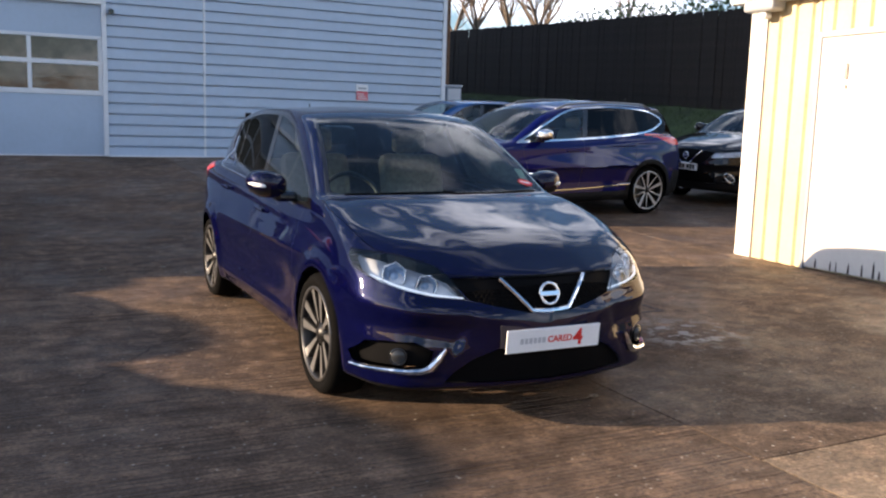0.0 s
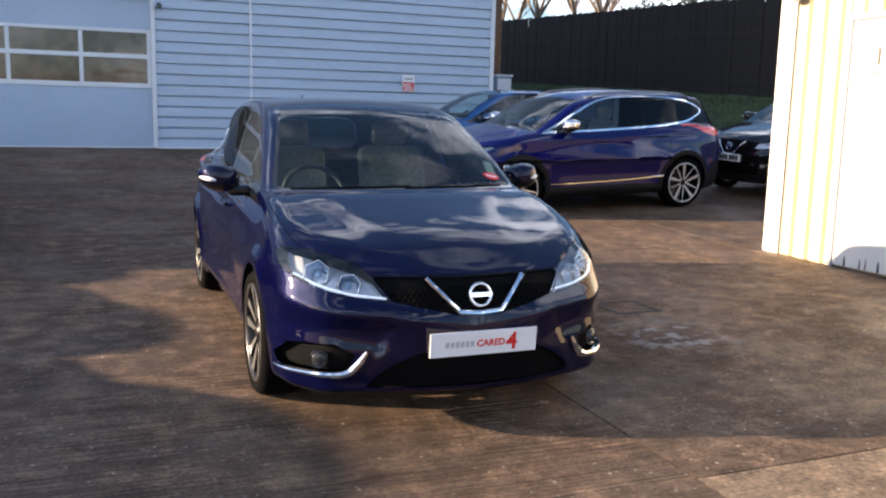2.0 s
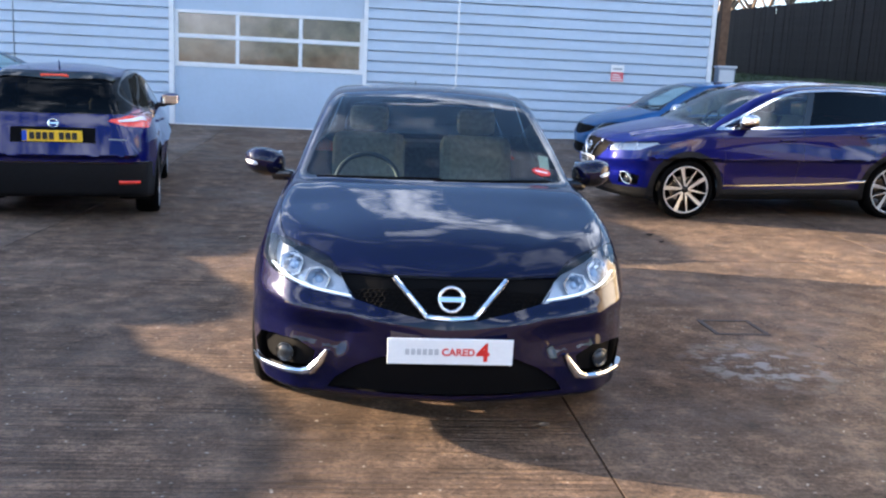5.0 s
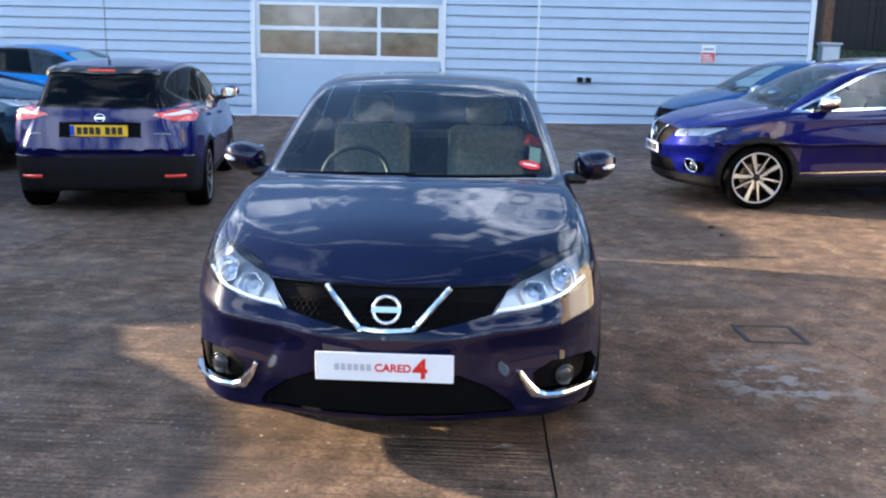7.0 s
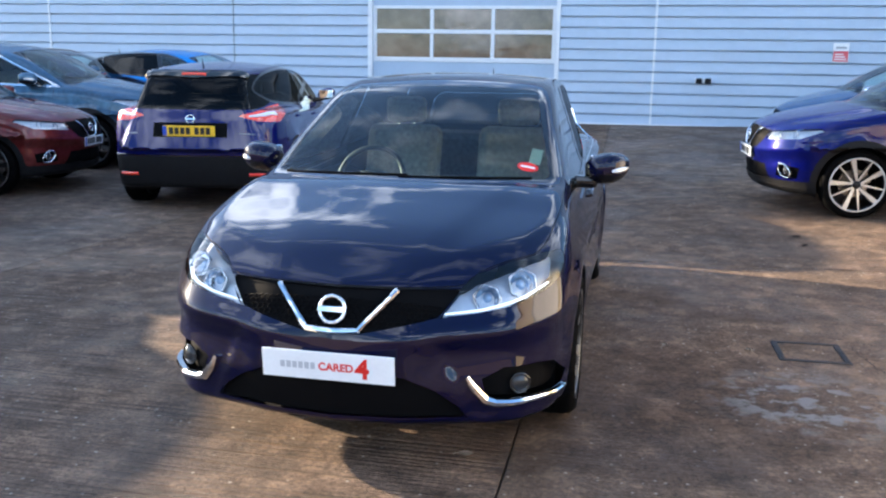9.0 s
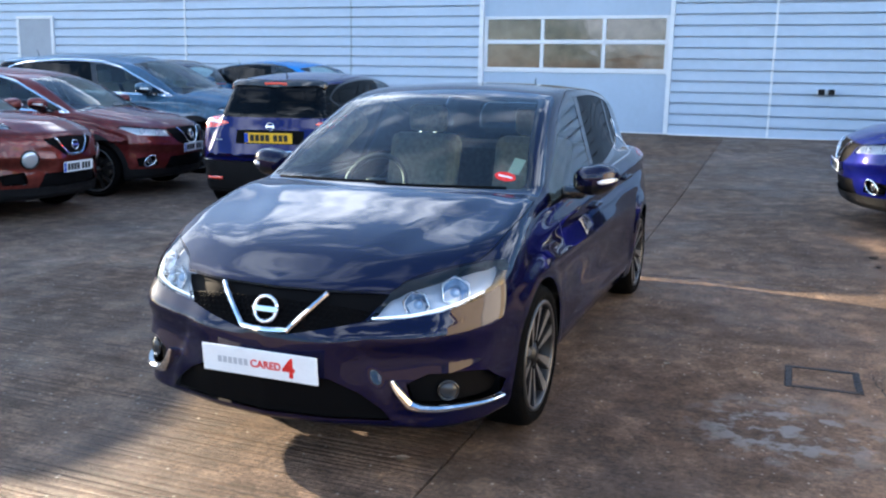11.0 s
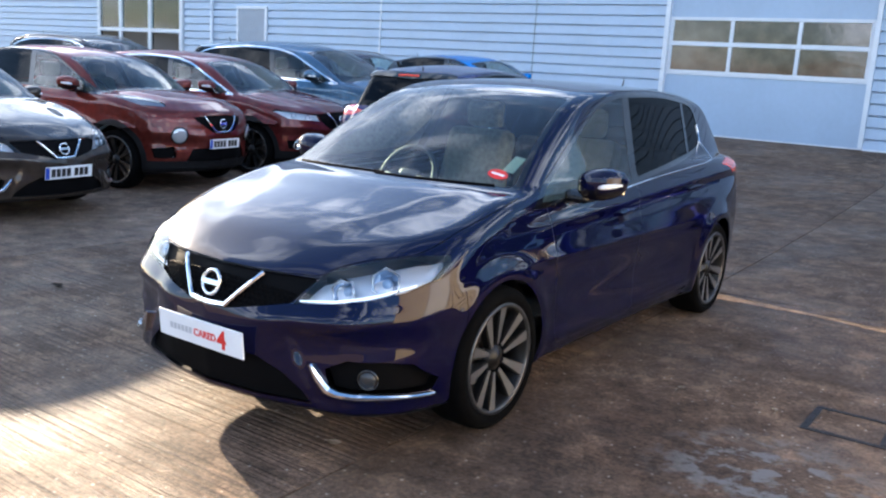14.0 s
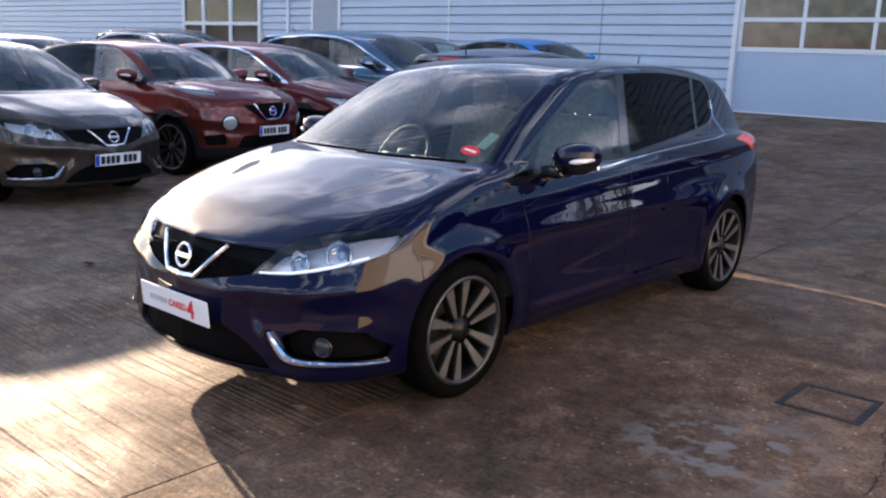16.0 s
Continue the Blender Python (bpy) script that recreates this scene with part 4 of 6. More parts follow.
def concrete(name, dark, light, groove, warm=0.0):
    """Old yard concrete: stone specks, blotches of damp that shine, faint brushed ridges along x."""
    m = bpy.data.materials.new(name)
    m.use_nodes = True
    n, l = m.node_tree.nodes, m.node_tree.links
    b = n["Principled BSDF"]
    co = n.new("ShaderNodeTexCoord")

    def noise_at(scale, detail=5, rough=0.55, stretch=None):
        t = n.new("ShaderNodeTexNoise")
        t.inputs["Scale"].default_value, t.inputs["Detail"].default_value, t.inputs["Roughness"].default_value = scale, detail, rough
        if stretch:
            mp = n.new("ShaderNodeMapping")
            mp.inputs["Scale"].default_value = stretch
            l.new(co.outputs["Object"], mp.inputs["Vector"])
            l.new(mp.outputs["Vector"], t.inputs["Vector"])
        else:
            l.new(co.outputs["Object"], t.inputs["Vector"])
        return t

    def ramp_of(src, lo, hi, a, c):
        r = n.new("ShaderNodeValToRGB")
        r.color_ramp.elements[0].position, r.color_ramp.elements[1].position = lo, hi
        r.color_ramp.elements[0].color, r.color_ramp.elements[1].color = (*a, 1), (*c, 1)
        l.new(src, r.inputs["Fac"])
        return r

    def mixed(kind, fac, a, c):
        x = n.new("ShaderNodeMixRGB")
        x.blend_type = kind
        if isinstance(fac, float):
            x.inputs[0].default_value = fac
        else:
            l.new(fac, x.inputs[0])
        l.new(a, x.inputs[1])
        l.new(c, x.inputs[2])
        return x

    big, mid, fine = noise_at(0.55, 6), noise_at(6.0, 6, 0.6), noise_at(120.0, 3)
    base = ramp_of(mid.outputs["Fac"], 0.3, 0.7, dark, light)
    blotch = ramp_of(big.outputs["Fac"], 0.35, 0.65, (0.68, 0.68, 0.69), (1.15, 1.12, 1.08))
    col = mixed("MULTIPLY", 1.0, base.outputs["Color"], blotch.outputs["Color"])
    specks = n.new("ShaderNodeTexVoronoi")
    specks.inputs["Scale"].default_value = 70.0
    l.new(co.outputs["Object"], specks.inputs["Vector"])
    stone = ramp_of(specks.outputs["Distance"], 0.10, 0.30, (1.25, 1.22, 1.18), (0.92, 0.92, 0.92))
    col1 = mixed("MULTIPLY", 1.0, col.outputs["Color"], stone.outputs["Color"])
    # a few worn stones show pale
    chip = n.new("ShaderNodeTexVoronoi")
    chip.inputs["Scale"].default_value = 24.0
    l.new(co.outputs["Object"], chip.inputs["Vector"])
    dot = ramp_of(chip.outputs["Distance"], 0.12, 0.21, (1, 1, 1), (0, 0, 0))
    some = n.new("ShaderNodeSeparateColor")
    l.new(chip.outputs["Color"], some.inputs["Color"])
    few = ramp_of(some.outputs["Red"], 0.70, 0.78, (0, 0, 0), (0.8, 0.8, 0.8))
    pick = mixed("MULTIPLY", 1.0, dot.outputs["Color"], few.outputs["Color"])
    grit = n.new("ShaderNodeRGB")
    grit.outputs[0].default_value = (0.40, 0.37, 0.33, 1)
    col2 = mixed("MIX", pick.outputs["Color"], col1.outputs["Color"], grit.outputs[0])
    ridge = noise_at(1.0, 3, 0.5, (0.9, 42.0, 1.0))
    line = ramp_of(ridge.outputs["Fac"], 0.38, 0.52, (max(0.25, 1 - 0.17 * groove),) * 3, (1.0 + 0.03 * groove,) * 3)
    worn = ramp_of(noise_at(0.8, 4, 0.6).outputs["Fac"], 0.38, 0.50, (0.08, 0.08, 0.08), (1, 1, 1))
    col3 = mixed("MULTIPLY", worn.outputs["Color"], col2.outputs["Color"], line.outputs["Color"])
    scab = ramp_of(noise_at(5.0, 7, 0.68).outputs["Fac"], 0.50, 0.60, (0.88, 0.88, 0.88), (1.38, 1.35, 1.30))
    col3 = mixed("MULTIPLY", 1.0, col3.outputs["Color"], scab.outputs["Color"])
    grain = ramp_of(noise_at(48.0, 6, 0.72).outputs["Fac"], 0.36, 0.64, (0.62, 0.62, 0.63), (1.42, 1.40, 1.36))
    col3 = mixed("MULTIPLY", 1.0, col3.outputs["Color"], grain.outputs["Color"])
    # flaky pale stain near the cover; damp beside the car, darkened with its shade
    def spot(cx, cy, r0, r1):
        d = n.new("ShaderNodeVectorMath")
        d.operation = "DISTANCE"
        d.inputs[1].default_value = (cx, cy, 0.0)
        l.new(co.outputs["Object"], d.inputs[0])
        return ramp_of(d.outputs["Value"], r0, r1, (1, 1, 1), (0, 0, 0))
    flake = ramp_of(noise_at(7.0, 6, 0.62).outputs["Fac"], 0.49, 0.57, (0, 0, 0), (1, 1, 1))
    where = mixed("MULTIPLY", 1.0, spot(1.93, -1.0, 0.22, 0.52).outputs["Color"], flake.outputs["Color"])
    damp_shade_edge = ramp_of(noise_at(1.6, 5, 0.6).outputs["Fac"], 0.30, 0.62, (1, 1, 1), (0.35, 0.35, 0.35))
    damp_shade = mixed("MULTIPLY", 1.0, spot(1.1, -1.2, 0.7, 1.9).outputs["Color"], damp_shade_edge.outputs["Color"])
    damp_shade_tint = n.new("ShaderNodeRGB")
    damp_shade_tint.outputs[0].default_value = (0.42, 0.39, 0.39, 1)
    col3 = mixed("MULTIPLY", damp_shade.outputs["Color"], col3.outputs["Color"], damp_shade_tint.outputs[0])
    pale = n.new("ShaderNodeRGB")
    pale.outputs[0].default_value = (0.15, 0.142, 0.136, 1)
    col4 = mixed("MIX", where.outputs["Color"], col3.outputs["Color"], pale.outputs[0])
    l.new(col4.outputs["Color"], b.inputs["Base Color"])
    damp = ramp_of(noise_at(0.9, 7, 0.62).outputs["Fac"], 0.40, 0.60, (0.50, 0.50, 0.50), (0.88, 0.88, 0.88))
    film = n.new("ShaderNodeRGB")
    film.outputs[0].default_value = (0.30, 0.30, 0.30, 1)
    sheen = mixed("MIX", where.outputs["Color"], damp.outputs["Color"], film.outputs[0])
    l.new(sheen.outputs["Color"], b.inputs["Roughness"])
    gloss = n.new("ShaderNodeMapRange")
    gloss.inputs["To Min"].default_value, gloss.inputs["To Max"].default_value = 0.21, 0.30
    l.new(where.outputs["Color"], gloss.inputs["Value"])
    l.new(gloss.outputs["Result"], b.inputs["Specular IOR Level"])
    h1, h2 = n.new("ShaderNodeMath"), n.new("ShaderNodeMath")
    h1.operation = h2.operation = "MULTIPLY_ADD"
    h1.inputs[1].default_value = groove * 1.1
    l.new(ridge.outputs["Fac"], h1.inputs[0])
    soft = n.new("ShaderNodeMath")
    soft.operation = "MULTIPLY"
    soft.inputs[1].default_value = 0.45
    l.new(fine.outputs["Fac"], soft.inputs[0])
    l.new(soft.outputs["Value"], h1.inputs[2])
    h2.inputs[1].default_value = -0.10
    l.new(specks.outputs["Distance"], h2.inputs[0])
    l.new(h1.outputs["Value"], h2.inputs[2])
    bp = n.new("ShaderNodeBump")
    bp.inputs["Distance"].default_value = 0.014
    calm = n.new("ShaderNodeMapRange")
    calm.inputs["To Min"].default_value, calm.inputs["To Max"].default_value = 1.0, 0.1
    l.new(where.outputs["Color"], calm.inputs["Value"])
    l.new(calm.outputs["Result"], bp.inputs["Strength"])
    l.new(h2.outputs["Value"], bp.inputs["Height"])
    l.new(bp.outputs["Normal"], b.inputs["Normal"])
    return m


M["slab_brushed"] = concrete("brushed_damp_concrete", (0.092, 0.064, 0.046), (0.225, 0.160, 0.115), 2.4)
M["slab_plain"] = concrete("worn_damp_concrete", (0.096, 0.071, 0.056), (0.225, 0.173, 0.134), 0.5)
M["slab_tan"] = concrete("tan_worn_concrete", (0.088, 0.062, 0.045), (0.205, 0.148, 0.106), 0.5)
M["slab_pale"] = concrete("pale_new_concrete", (0.185, 0.138, 0.097), (0.36, 0.276, 0.195), 0.8)
M["earth"] = material("dark_joint_earth", (0.030, 0.026, 0.022), 0.9, spread=0.5, scale=12, bump=0.5)
M["iron"] = material("rusty_cast_iron", (0.022, 0.018, 0.016), 0.55, 0.5, spread=0.5, scale=14, bump=0.4, bump_scale=60)
M["grass"] = material("rough_grass", (0.036, 0.056, 0.016), 0.9, spread=0.6, scale=2, bump=1.0, bump_scale=30)

far_cols = [-400, -120, -40, -26, -14, -8, -3.5, -2.6, -1.8, -1.0, -0.2, 0.6, 1.4, 2.2, 3.0, 4.7, 7.2, 9, 12, 20, 60, 400]
far_rows = [-400, -100, -30, -14, -6, -3, -1, 0, 1, 2, 3, 4.5, 7, 10, 13.7, 20, 40, 120, 400]
bm = bmesh.new()
V = [[bm.verts.new((x, y, level(x, y) - 0.02)) for y in far_rows] for x in far_cols]
for i in range(len(far_cols) - 1):
    for j in range(len(far_rows) - 1):
        bm.faces.new((V[i][j], V[i + 1][j], V[i + 1][j + 1], V[i][j + 1]))
ground = tagged(part("ground", bm, M["earth"], smooth=True), "dark damp earth and tarmac under a concrete yard", "ground", kind="structure")

# the yard's slabs, with open joints between them
joints_x, joints_y = [-28.0, -19.8, -15.7, -11.6, -7.54, -3.45, 0.64, 4.72, 8.8, 12.0], [-24.0, -18.0, -12.8, -7.9, -2.95, 1.98, 6.90, 11.8, 16.0, 24.0]
for i in range(len(joints_x) - 1):
    rows_y = [y for y in joints_y if y != -2.95] if joints_x[i] == -3.45 else joints_y
    for j in range(len(rows_y) - 1):
        g = 0.005
        x0, x1, y0, y1 = joints_x[i] + g, joints_x[i + 1] - g, rows_y[j] + g, rows_y[j + 1] - g
        bm = grid_sheet(x0, x1, y0, y1, 10, 20, 0.0)
        rim = [e for e in bm.edges if e.is_boundary]
        got = bmesh.ops.extrude_edge_only(bm, edges=rim)["geom"]
        for v in got:
            if isinstance(v, bmesh.types.BMVert):
                v.co.z -= 0.03
        slab = part("slab", bm, M["slab_pale"] if joints_x[i] == 0.64 and rows_y[j] == -7.9 else M["slab_brushed"] if joints_x[i] in (-3.45, -11.6) else M["slab_tan"] if joints_x[i] == 4.72 or (joints_x[i] == 0.64 and rows_y[j] in (-2.95, 1.98)) else M["slab_plain"], ground, smooth=False)

# two wandering cracks
for ends in (((-1.24, 0.18), (-1.53, -0.17), (-1.79, -0.59), (-2.02, -0.90)), ((2.33, -0.05), (2.38, -0.41), (2.48, -0.75), (2.48, -1.06))):
    rng = random.Random(len(ground.children) + int(10 * ends[0][0]))
    bm, last = bmesh.new(), None
    for (ax, ay), (bx, by) in zip(ends, ends[1:]):
        for k in range(12):
            f = k / 12
            x, y, w = ax + (bx - ax) * f + rng.uniform(-0.012, 0.012), ay + (by - ay) * f, rng.uniform(0.002, 0.006)
            pair = [bm.verts.new((x - w, y, level(x, y) + 0.003)), bm.verts.new((x + w, y, level(x, y) + 0.003))]
            if last:
                bm.faces.new((last[0], last[1], pair[1], pair[0]))
            last = pair
    part("crack", bm, M["earth"], ground)

# ---- inspection cover in the yard ----
cover = thing("manhole_cover", stand(2.09, -0.195, 0), "small square cast iron cover sunk in the concrete", "manhole cover")
bm = bmesh.new()
for lo, hi in (((-0.185, -0.185, -0.02), (0.185, -0.150, 0.004)), ((-0.185, 0.150, -0.02), (0.185, 0.185, 0.004)), ((-0.185, -0.150, -0.02), (-0.150, 0.150, 0.004)), ((0.150, -0.150, -0.02), (0.185, 0.150, 0.004))):
    box(bm, lo, hi, 0.003)
part("frame", bm, M["iron"], cover, "rusty iron rim")
part("lid", boxed((-0.146, -0.146, -0.02), (0.146, 0.146, -0.0), 0.003), M["slab_plain"], cover, "lid filled with concrete")

# ---- workshop ----
M["clad"] = material("pale_blue_steel_sheet", (0.42, 0.51, 0.63), 0.42, 0.0, spread=0.06, scale=0.8, vary_rough=0.06)
M["door_steel"] = material("pale_blue_door_panel", (0.375, 0.47, 0.60), 0.38, 0.0, spread=0.05, scale=1.2)
M["frame_white"] = material("white_coated_metal", (0.68, 0.71, 0.75), 0.35, spread=0.05, scale=6)
# wavy plastic panes; brown blotches in the colour stand in for mirrored surroundings
M["dark_glass"] = material("wavy_pane_painted_reflections", (0.13, 0.105, 0.08), 0.07, spread=0.6, scale=0.4, bump=0.22, bump_scale=0.7, Specular_IOR_Level=0.8)
M["dark_glass"].node_tree.nodes["Bump"].inputs["Distance"].default_value = 0.06
M["inner_dark"] = material("dark_interior", (0.03, 0.03, 0.03), 0.9)
WALL = 13.75
RIB = 0.222
BASE = 0.57


def cladding(x0, x1, z0, z1, y, parent, name="cladding_sheet"):
    """A steel sheet pressed into flat bands with narrow sunk grooves."""
    bm = bmesh.new()
    prof = []
    z = z0
    while z < z1 - 0.02:
        t = min(z + RIB, z1)
        prof += [(z, 0.0), (min(z + RIB * 0.82, t), 0.016), (min(z + RIB * 0.83, t), 0.075), (min(z + RIB * 0.98, t), 0.075)]
        z = t
    prof.append((z1, 0.0))
    A = [bm.verts.new((x0, y + d, zz)) for zz, d in prof]
    B = [bm.verts.new((x1, y + d, zz)) for zz, d in prof]
    for k in range(len(prof) - 1):
        if prof[k + 1][0] > prof[k][0] + 1e-4:
            bm.faces.new((A[k], B[k], B[k + 1], A[k + 1]))
    ob = part(name, bm, M["clad"], parent)
    so = ob.modifiers.new("thickness", "SOLIDIFY")
    so.thickness, so.offset = 0.004, -1
    return ob


wall_north = tagged(part("wall_north", boxed((-4.72, WALL + 0.25, 3.6), (-0.5, WALL + 0.45, 8.4)), M["inner_dark"]), "pale blue ribbed steel workshop wall", "wall", kind="structure")
part("inner_wall", boxed((-60, WALL + 0.12, 0.2), (-4.70, WALL + 0.25, 8.4)), M["inner_dark"], wall_north)
part("inner_wall", boxed((-0.50, WALL + 0.12, 0.2), (7.10, WALL + 0.25, 8.4)), M["inner_dark"], wall_north)
for a, b in ((-20.7, -12.6), (-12.58, -7.9), (-7.88, -4.68), (-0.52, 1.45), (1.46, 7.16)):
    cladding(a, b, BASE, 8.4, WALL, wall_north)
cladding(-4.70, -0.50, 3.72, 8.4, WALL, wall_north)
cladding(-25.3, -20.72, 3.5, 8.4, WALL, wall_north)
cladding(-60.0, -25.32, BASE, 8.4, WALL, wall_north)
part("plinth", boxed((-20.7, WALL + 0.02, 0.2), (-4.7, WALL + 0.06, BASE)), M["inner_dark"], wall_north)
part("plinth", boxed((-0.5, WALL + 0.02, 0.2), (7.1, WALL + 0.06, BASE)), M["inner_dark"], wall_north)
part("corner_flashing", boxed((7.10, WALL - 0.02, BASE), (7.20, WALL + 0.08, 8.4), 0.005), M["frame_white"], wall_north)
part("base_flashing", boxed((-0.5, WALL - 0.03, BASE - 0.03), (7.1, WALL + 0.0, BASE + 0.02), 0.004), M["frame_white"], wall_north)
part("base_flashing", boxed((-20.7, WALL - 0.03, BASE - 0.03), (-4.7, WALL + 0.0, BASE + 0.02), 0.004), M["frame_white"], wall_north)
# the walls' unseen upper part is added height, so their shadow covers the fence
wall_east = tagged(part("wall_east", boxed((7.10, WALL + 0.085, 0.3), (7.16, 40, 8.4)), M["clad"]), "end wall of the pale blue workshop", "wall", kind="structure")

door = tagged(new("door_1"), "closed pale blue sectional workshop door with six windows", "door", kind="structure")
X0, X1 = -4.60, -0.59
def door_piece(name, lo, hi, mat, bev=0.006, label=""):
    return part(name, boxed(lo, hi, bev), M[mat], door, label)
door_piece("jamb", (X0 - 0.10, WALL - 0.04, BASE), (X0, WALL + 0.20, 3.72), "frame_white")
door_piece("jamb", (X1, WALL - 0.04, BASE), (X1 + 0.09, WALL + 0.20, 3.72), "frame_white")
door_piece("lintel", (X0, WALL - 0.04, 3.62), (X1, WALL + 0.20, 3.72), "frame_white")
door_piece("door_section", (X0, WALL + 0.06, BASE + 0.02), (X1, WALL + 0.11, 1.80), "door_steel")
door_piece("door_section", (X0, WALL + 0.06, 2.99), (X1, WALL + 0.11, 3.62), "door_steel")
door_piece("bottom_seal", (X0, WALL + 0.05, BASE - 0.01), (X1, WALL + 0.12, BASE + 0.02), "frame_white")
for a, b in ((1.80, 1.90), (2.40, 2.49), (2.92, 2.99)):
    door_piece("rail", (X0, WALL + 0.045, a), (X1, WALL + 0.115, b), "frame_white", 0.008)
for c in (X0 + 0.04, -3.28, -1.94, X1 - 0.04):
    for a, b in ((1.90, 2.40), (2.49, 2.92)):
        door_piece("mullion", (c - 0.04, WALL + 0.05, a), (c + 0.04, WALL + 0.11, b), "frame_white", 0.008)
for a, b in ((X0 + 0.08, -3.32), (-3.24, -1.98), (-1.90, X1 - 0.08)):
    for z0, z1 in ((1.90, 2.40), (2.49, 2.92)):
        door_piece("pane", (a, WALL + 0.075, z0), (b, WALL + 0.085, z1), "dark_glass", 0)

part("seam_strip", boxed((1.43, WALL - 0.012, BASE), (1.48, WALL + 0.01, 8.4), 0.003), M["frame_white"], wall_north)
part("seam_strip", boxed((-12.615, WALL - 0.012, BASE), (-12.565, WALL + 0.01, 8.4), 0.003), M["frame_white"], wall_north)

# side door and shop window further along the wall
M["door_grey"] = material("grey_painted_steel_door", (0.30, 0.34, 0.40), 0.45, spread=0.06, scale=3)
M["brown_frame"] = material("brown_coated_frame", (0.10, 0.065, 0.045), 0.45, spread=0.1, scale=8)
M["blind"] = material("cream_blind", (0.82, 0.76, 0.60), 0.8, spread=0.1, scale=4)
door_2 = tagged(new("door_2"), "plain grey steel side door in the workshop wall", "door", kind="structure")
part("door_leaf", boxed((-18.10, WALL - 0.03, BASE), (-16.97, WALL - 0.004, 3.02), 0.005), M["door_grey"], door_2)
for lo, hi in (((-18.19, WALL - 0.05, BASE), (-18.10, WALL, 3.10)), ((-16.97, WALL - 0.05, BASE), (-16.88, WALL, 3.10)), ((-18.10, WALL - 0.05, 3.02), (-16.97, WALL, 3.10))):
    part("door_frame", boxed(lo, hi, 0.005), M["frame_white"], door_2)
part("door_handle", boxed((-17.10, WALL - 0.09, 1.55), (-17.02, WALL - 0.03, 1.58), 0.006), M["steel"], door_2)
bm = bmesh.new()
tube(bm, [(-19.3, WALL - 0.06, BASE), (-19.3, WALL - 0.06, 3.45)], 0.05, 10)
tagged(part("drain_pipe", bm, M["frame_white"], smooth=True), "pale grey drain pipe down the steel wall", "pipe")
window_1 = tagged(new("window_1"), "white-framed shop window with cream blinds", "window", kind="structure")
for c in (-25.25, -24.0, -22.4, -20.80):
    part("post", boxed((c - 0.07, WALL - 0.06, BASE), (c + 0.07, WALL + 0.10, 3.5), 0.006), M["frame_white"], window_1)
for z in (BASE + 0.05, 2.30, 3.43):
    part("rail", boxed((-25.18, WALL - 0.05, z - 0.06), (-20.87, WALL + 0.09, z + 0.06), 0.006), M["frame_white"], window_1)
for a, b in ((-25.18, -24.07), (-23.93, -22.47), (-22.33, -20.87)):
    part("pane", boxed((a, WALL + 0.0, BASE + 0.11), (b, WALL + 0.012, 2.24)), M["privacy"], window_1)
    part("pane", boxed((a, WALL + 0.0, 2.36), (b, WALL + 0.012, 3.37)), M["side_glass"], window_1)
    part("blind", boxed((a + 0.04, WALL + 0.03, 2.72 + 0.12 * ((int(a * 10)) % 3)), (b - 0.04, WALL + 0.04, 3.36)), M["blind"], window_1)

# fittings on the workshop wall
M["sign_red"] = material("faded_red_print", (0.62, 0.10, 0.12), 0.5, spread=0.1, scale=10)
sign = thing("wall_sign", pose(5.05, WALL - 0.012, 2.10), "small white and red notice on the steel wall", "sign")
part("board", boxed((-0.15, -0.008, -0.19), (0.15, 0.004, 0.19), 0.003), M["plate_white"], sign)
part("red_panel", boxed((-0.14, -0.011, -0.17), (0.14, -0.0085, 0.03), 0), M["sign_red"], sign)
for k in range(3):
    part("lettering_bar", boxed((-0.11, -0.0125, -0.14 + 0.05 * k), (0.11 - 0.03 * k, -0.0112, -0.118 + 0.05 * k), 0), M["plate_white"], sign)
part("lettering_bar", boxed((-0.10, -0.0105, 0.08), (0.10, -0.0085, 0.12), 0), M["print_grey"], sign)
tap = thing("wall_bracket", pose(2.47, WALL - 0.002, 1.50), "dark metal bracket with two sockets on the wall", "bracket")
part("back_plate", boxed((-0.17, -0.025, -0.05), (0.17, 0.0, 0.05), 0.008), M["frame_white"], tap)
for o in (-0.09, 0.09):
    part("socket", boxed((o - 0.06, -0.10, -0.055), (o + 0.06, -0.025, 0.055), 0.015), M["plastic"], tap)
watch = thing("security_camera", pose(-0.42, WALL, 3.52), "small black security camera on the steel wall", "camera")
part("arm", boxed((-0.025, -0.16, -0.02), (0.025, 0.0, 0.02), 0.006), M["plastic"], watch)
part("housing", boxed((-0.05, -0.30, -0.11), (0.05, -0.10, -0.01), 0.02), M["gloss_black"], watch)

box_1 = thing("utility_box", pose(8.02, 15.0, level(8.02, 15.0)), "pale grey metal utility box beyond the workshop corner", "box")
part("plinth", boxed((-0.24, -0.14, -0.05), (0.24, 0.14, 0.10), 0.01), M["slab_plain"], box_1)
part("body", boxed((-0.21, -0.12, 0.10), (0.21, 0.12, 1.66), 0.012), M["door_grey"], box_1)
part("door", boxed((-0.18, -0.128, 0.16), (0.18, -0.121, 1.60), 0.003), M["frame_white"], box_1)
part("hood", boxed((-0.24, -0.15, 1.66), (0.24, 0.14, 1.70), 0.010), M["frame_white"], box_1)
post_1 = thing("wooden_post", pose(8.35, 16.2, level(8.35, 16.2)), "brown weathered wooden post beyond the workshop corner", "post")
M["post_wood"] = material("brown_weathered_wood", (0.16, 0.085, 0.045), 0.8, spread=0.4, scale=8, bump=0.4, bump_scale=60)
part("shaft", boxed((-0.11, -0.11, -0.1), (0.11, 0.11, 4.2), 0.015), M["post_wood"], post_1)
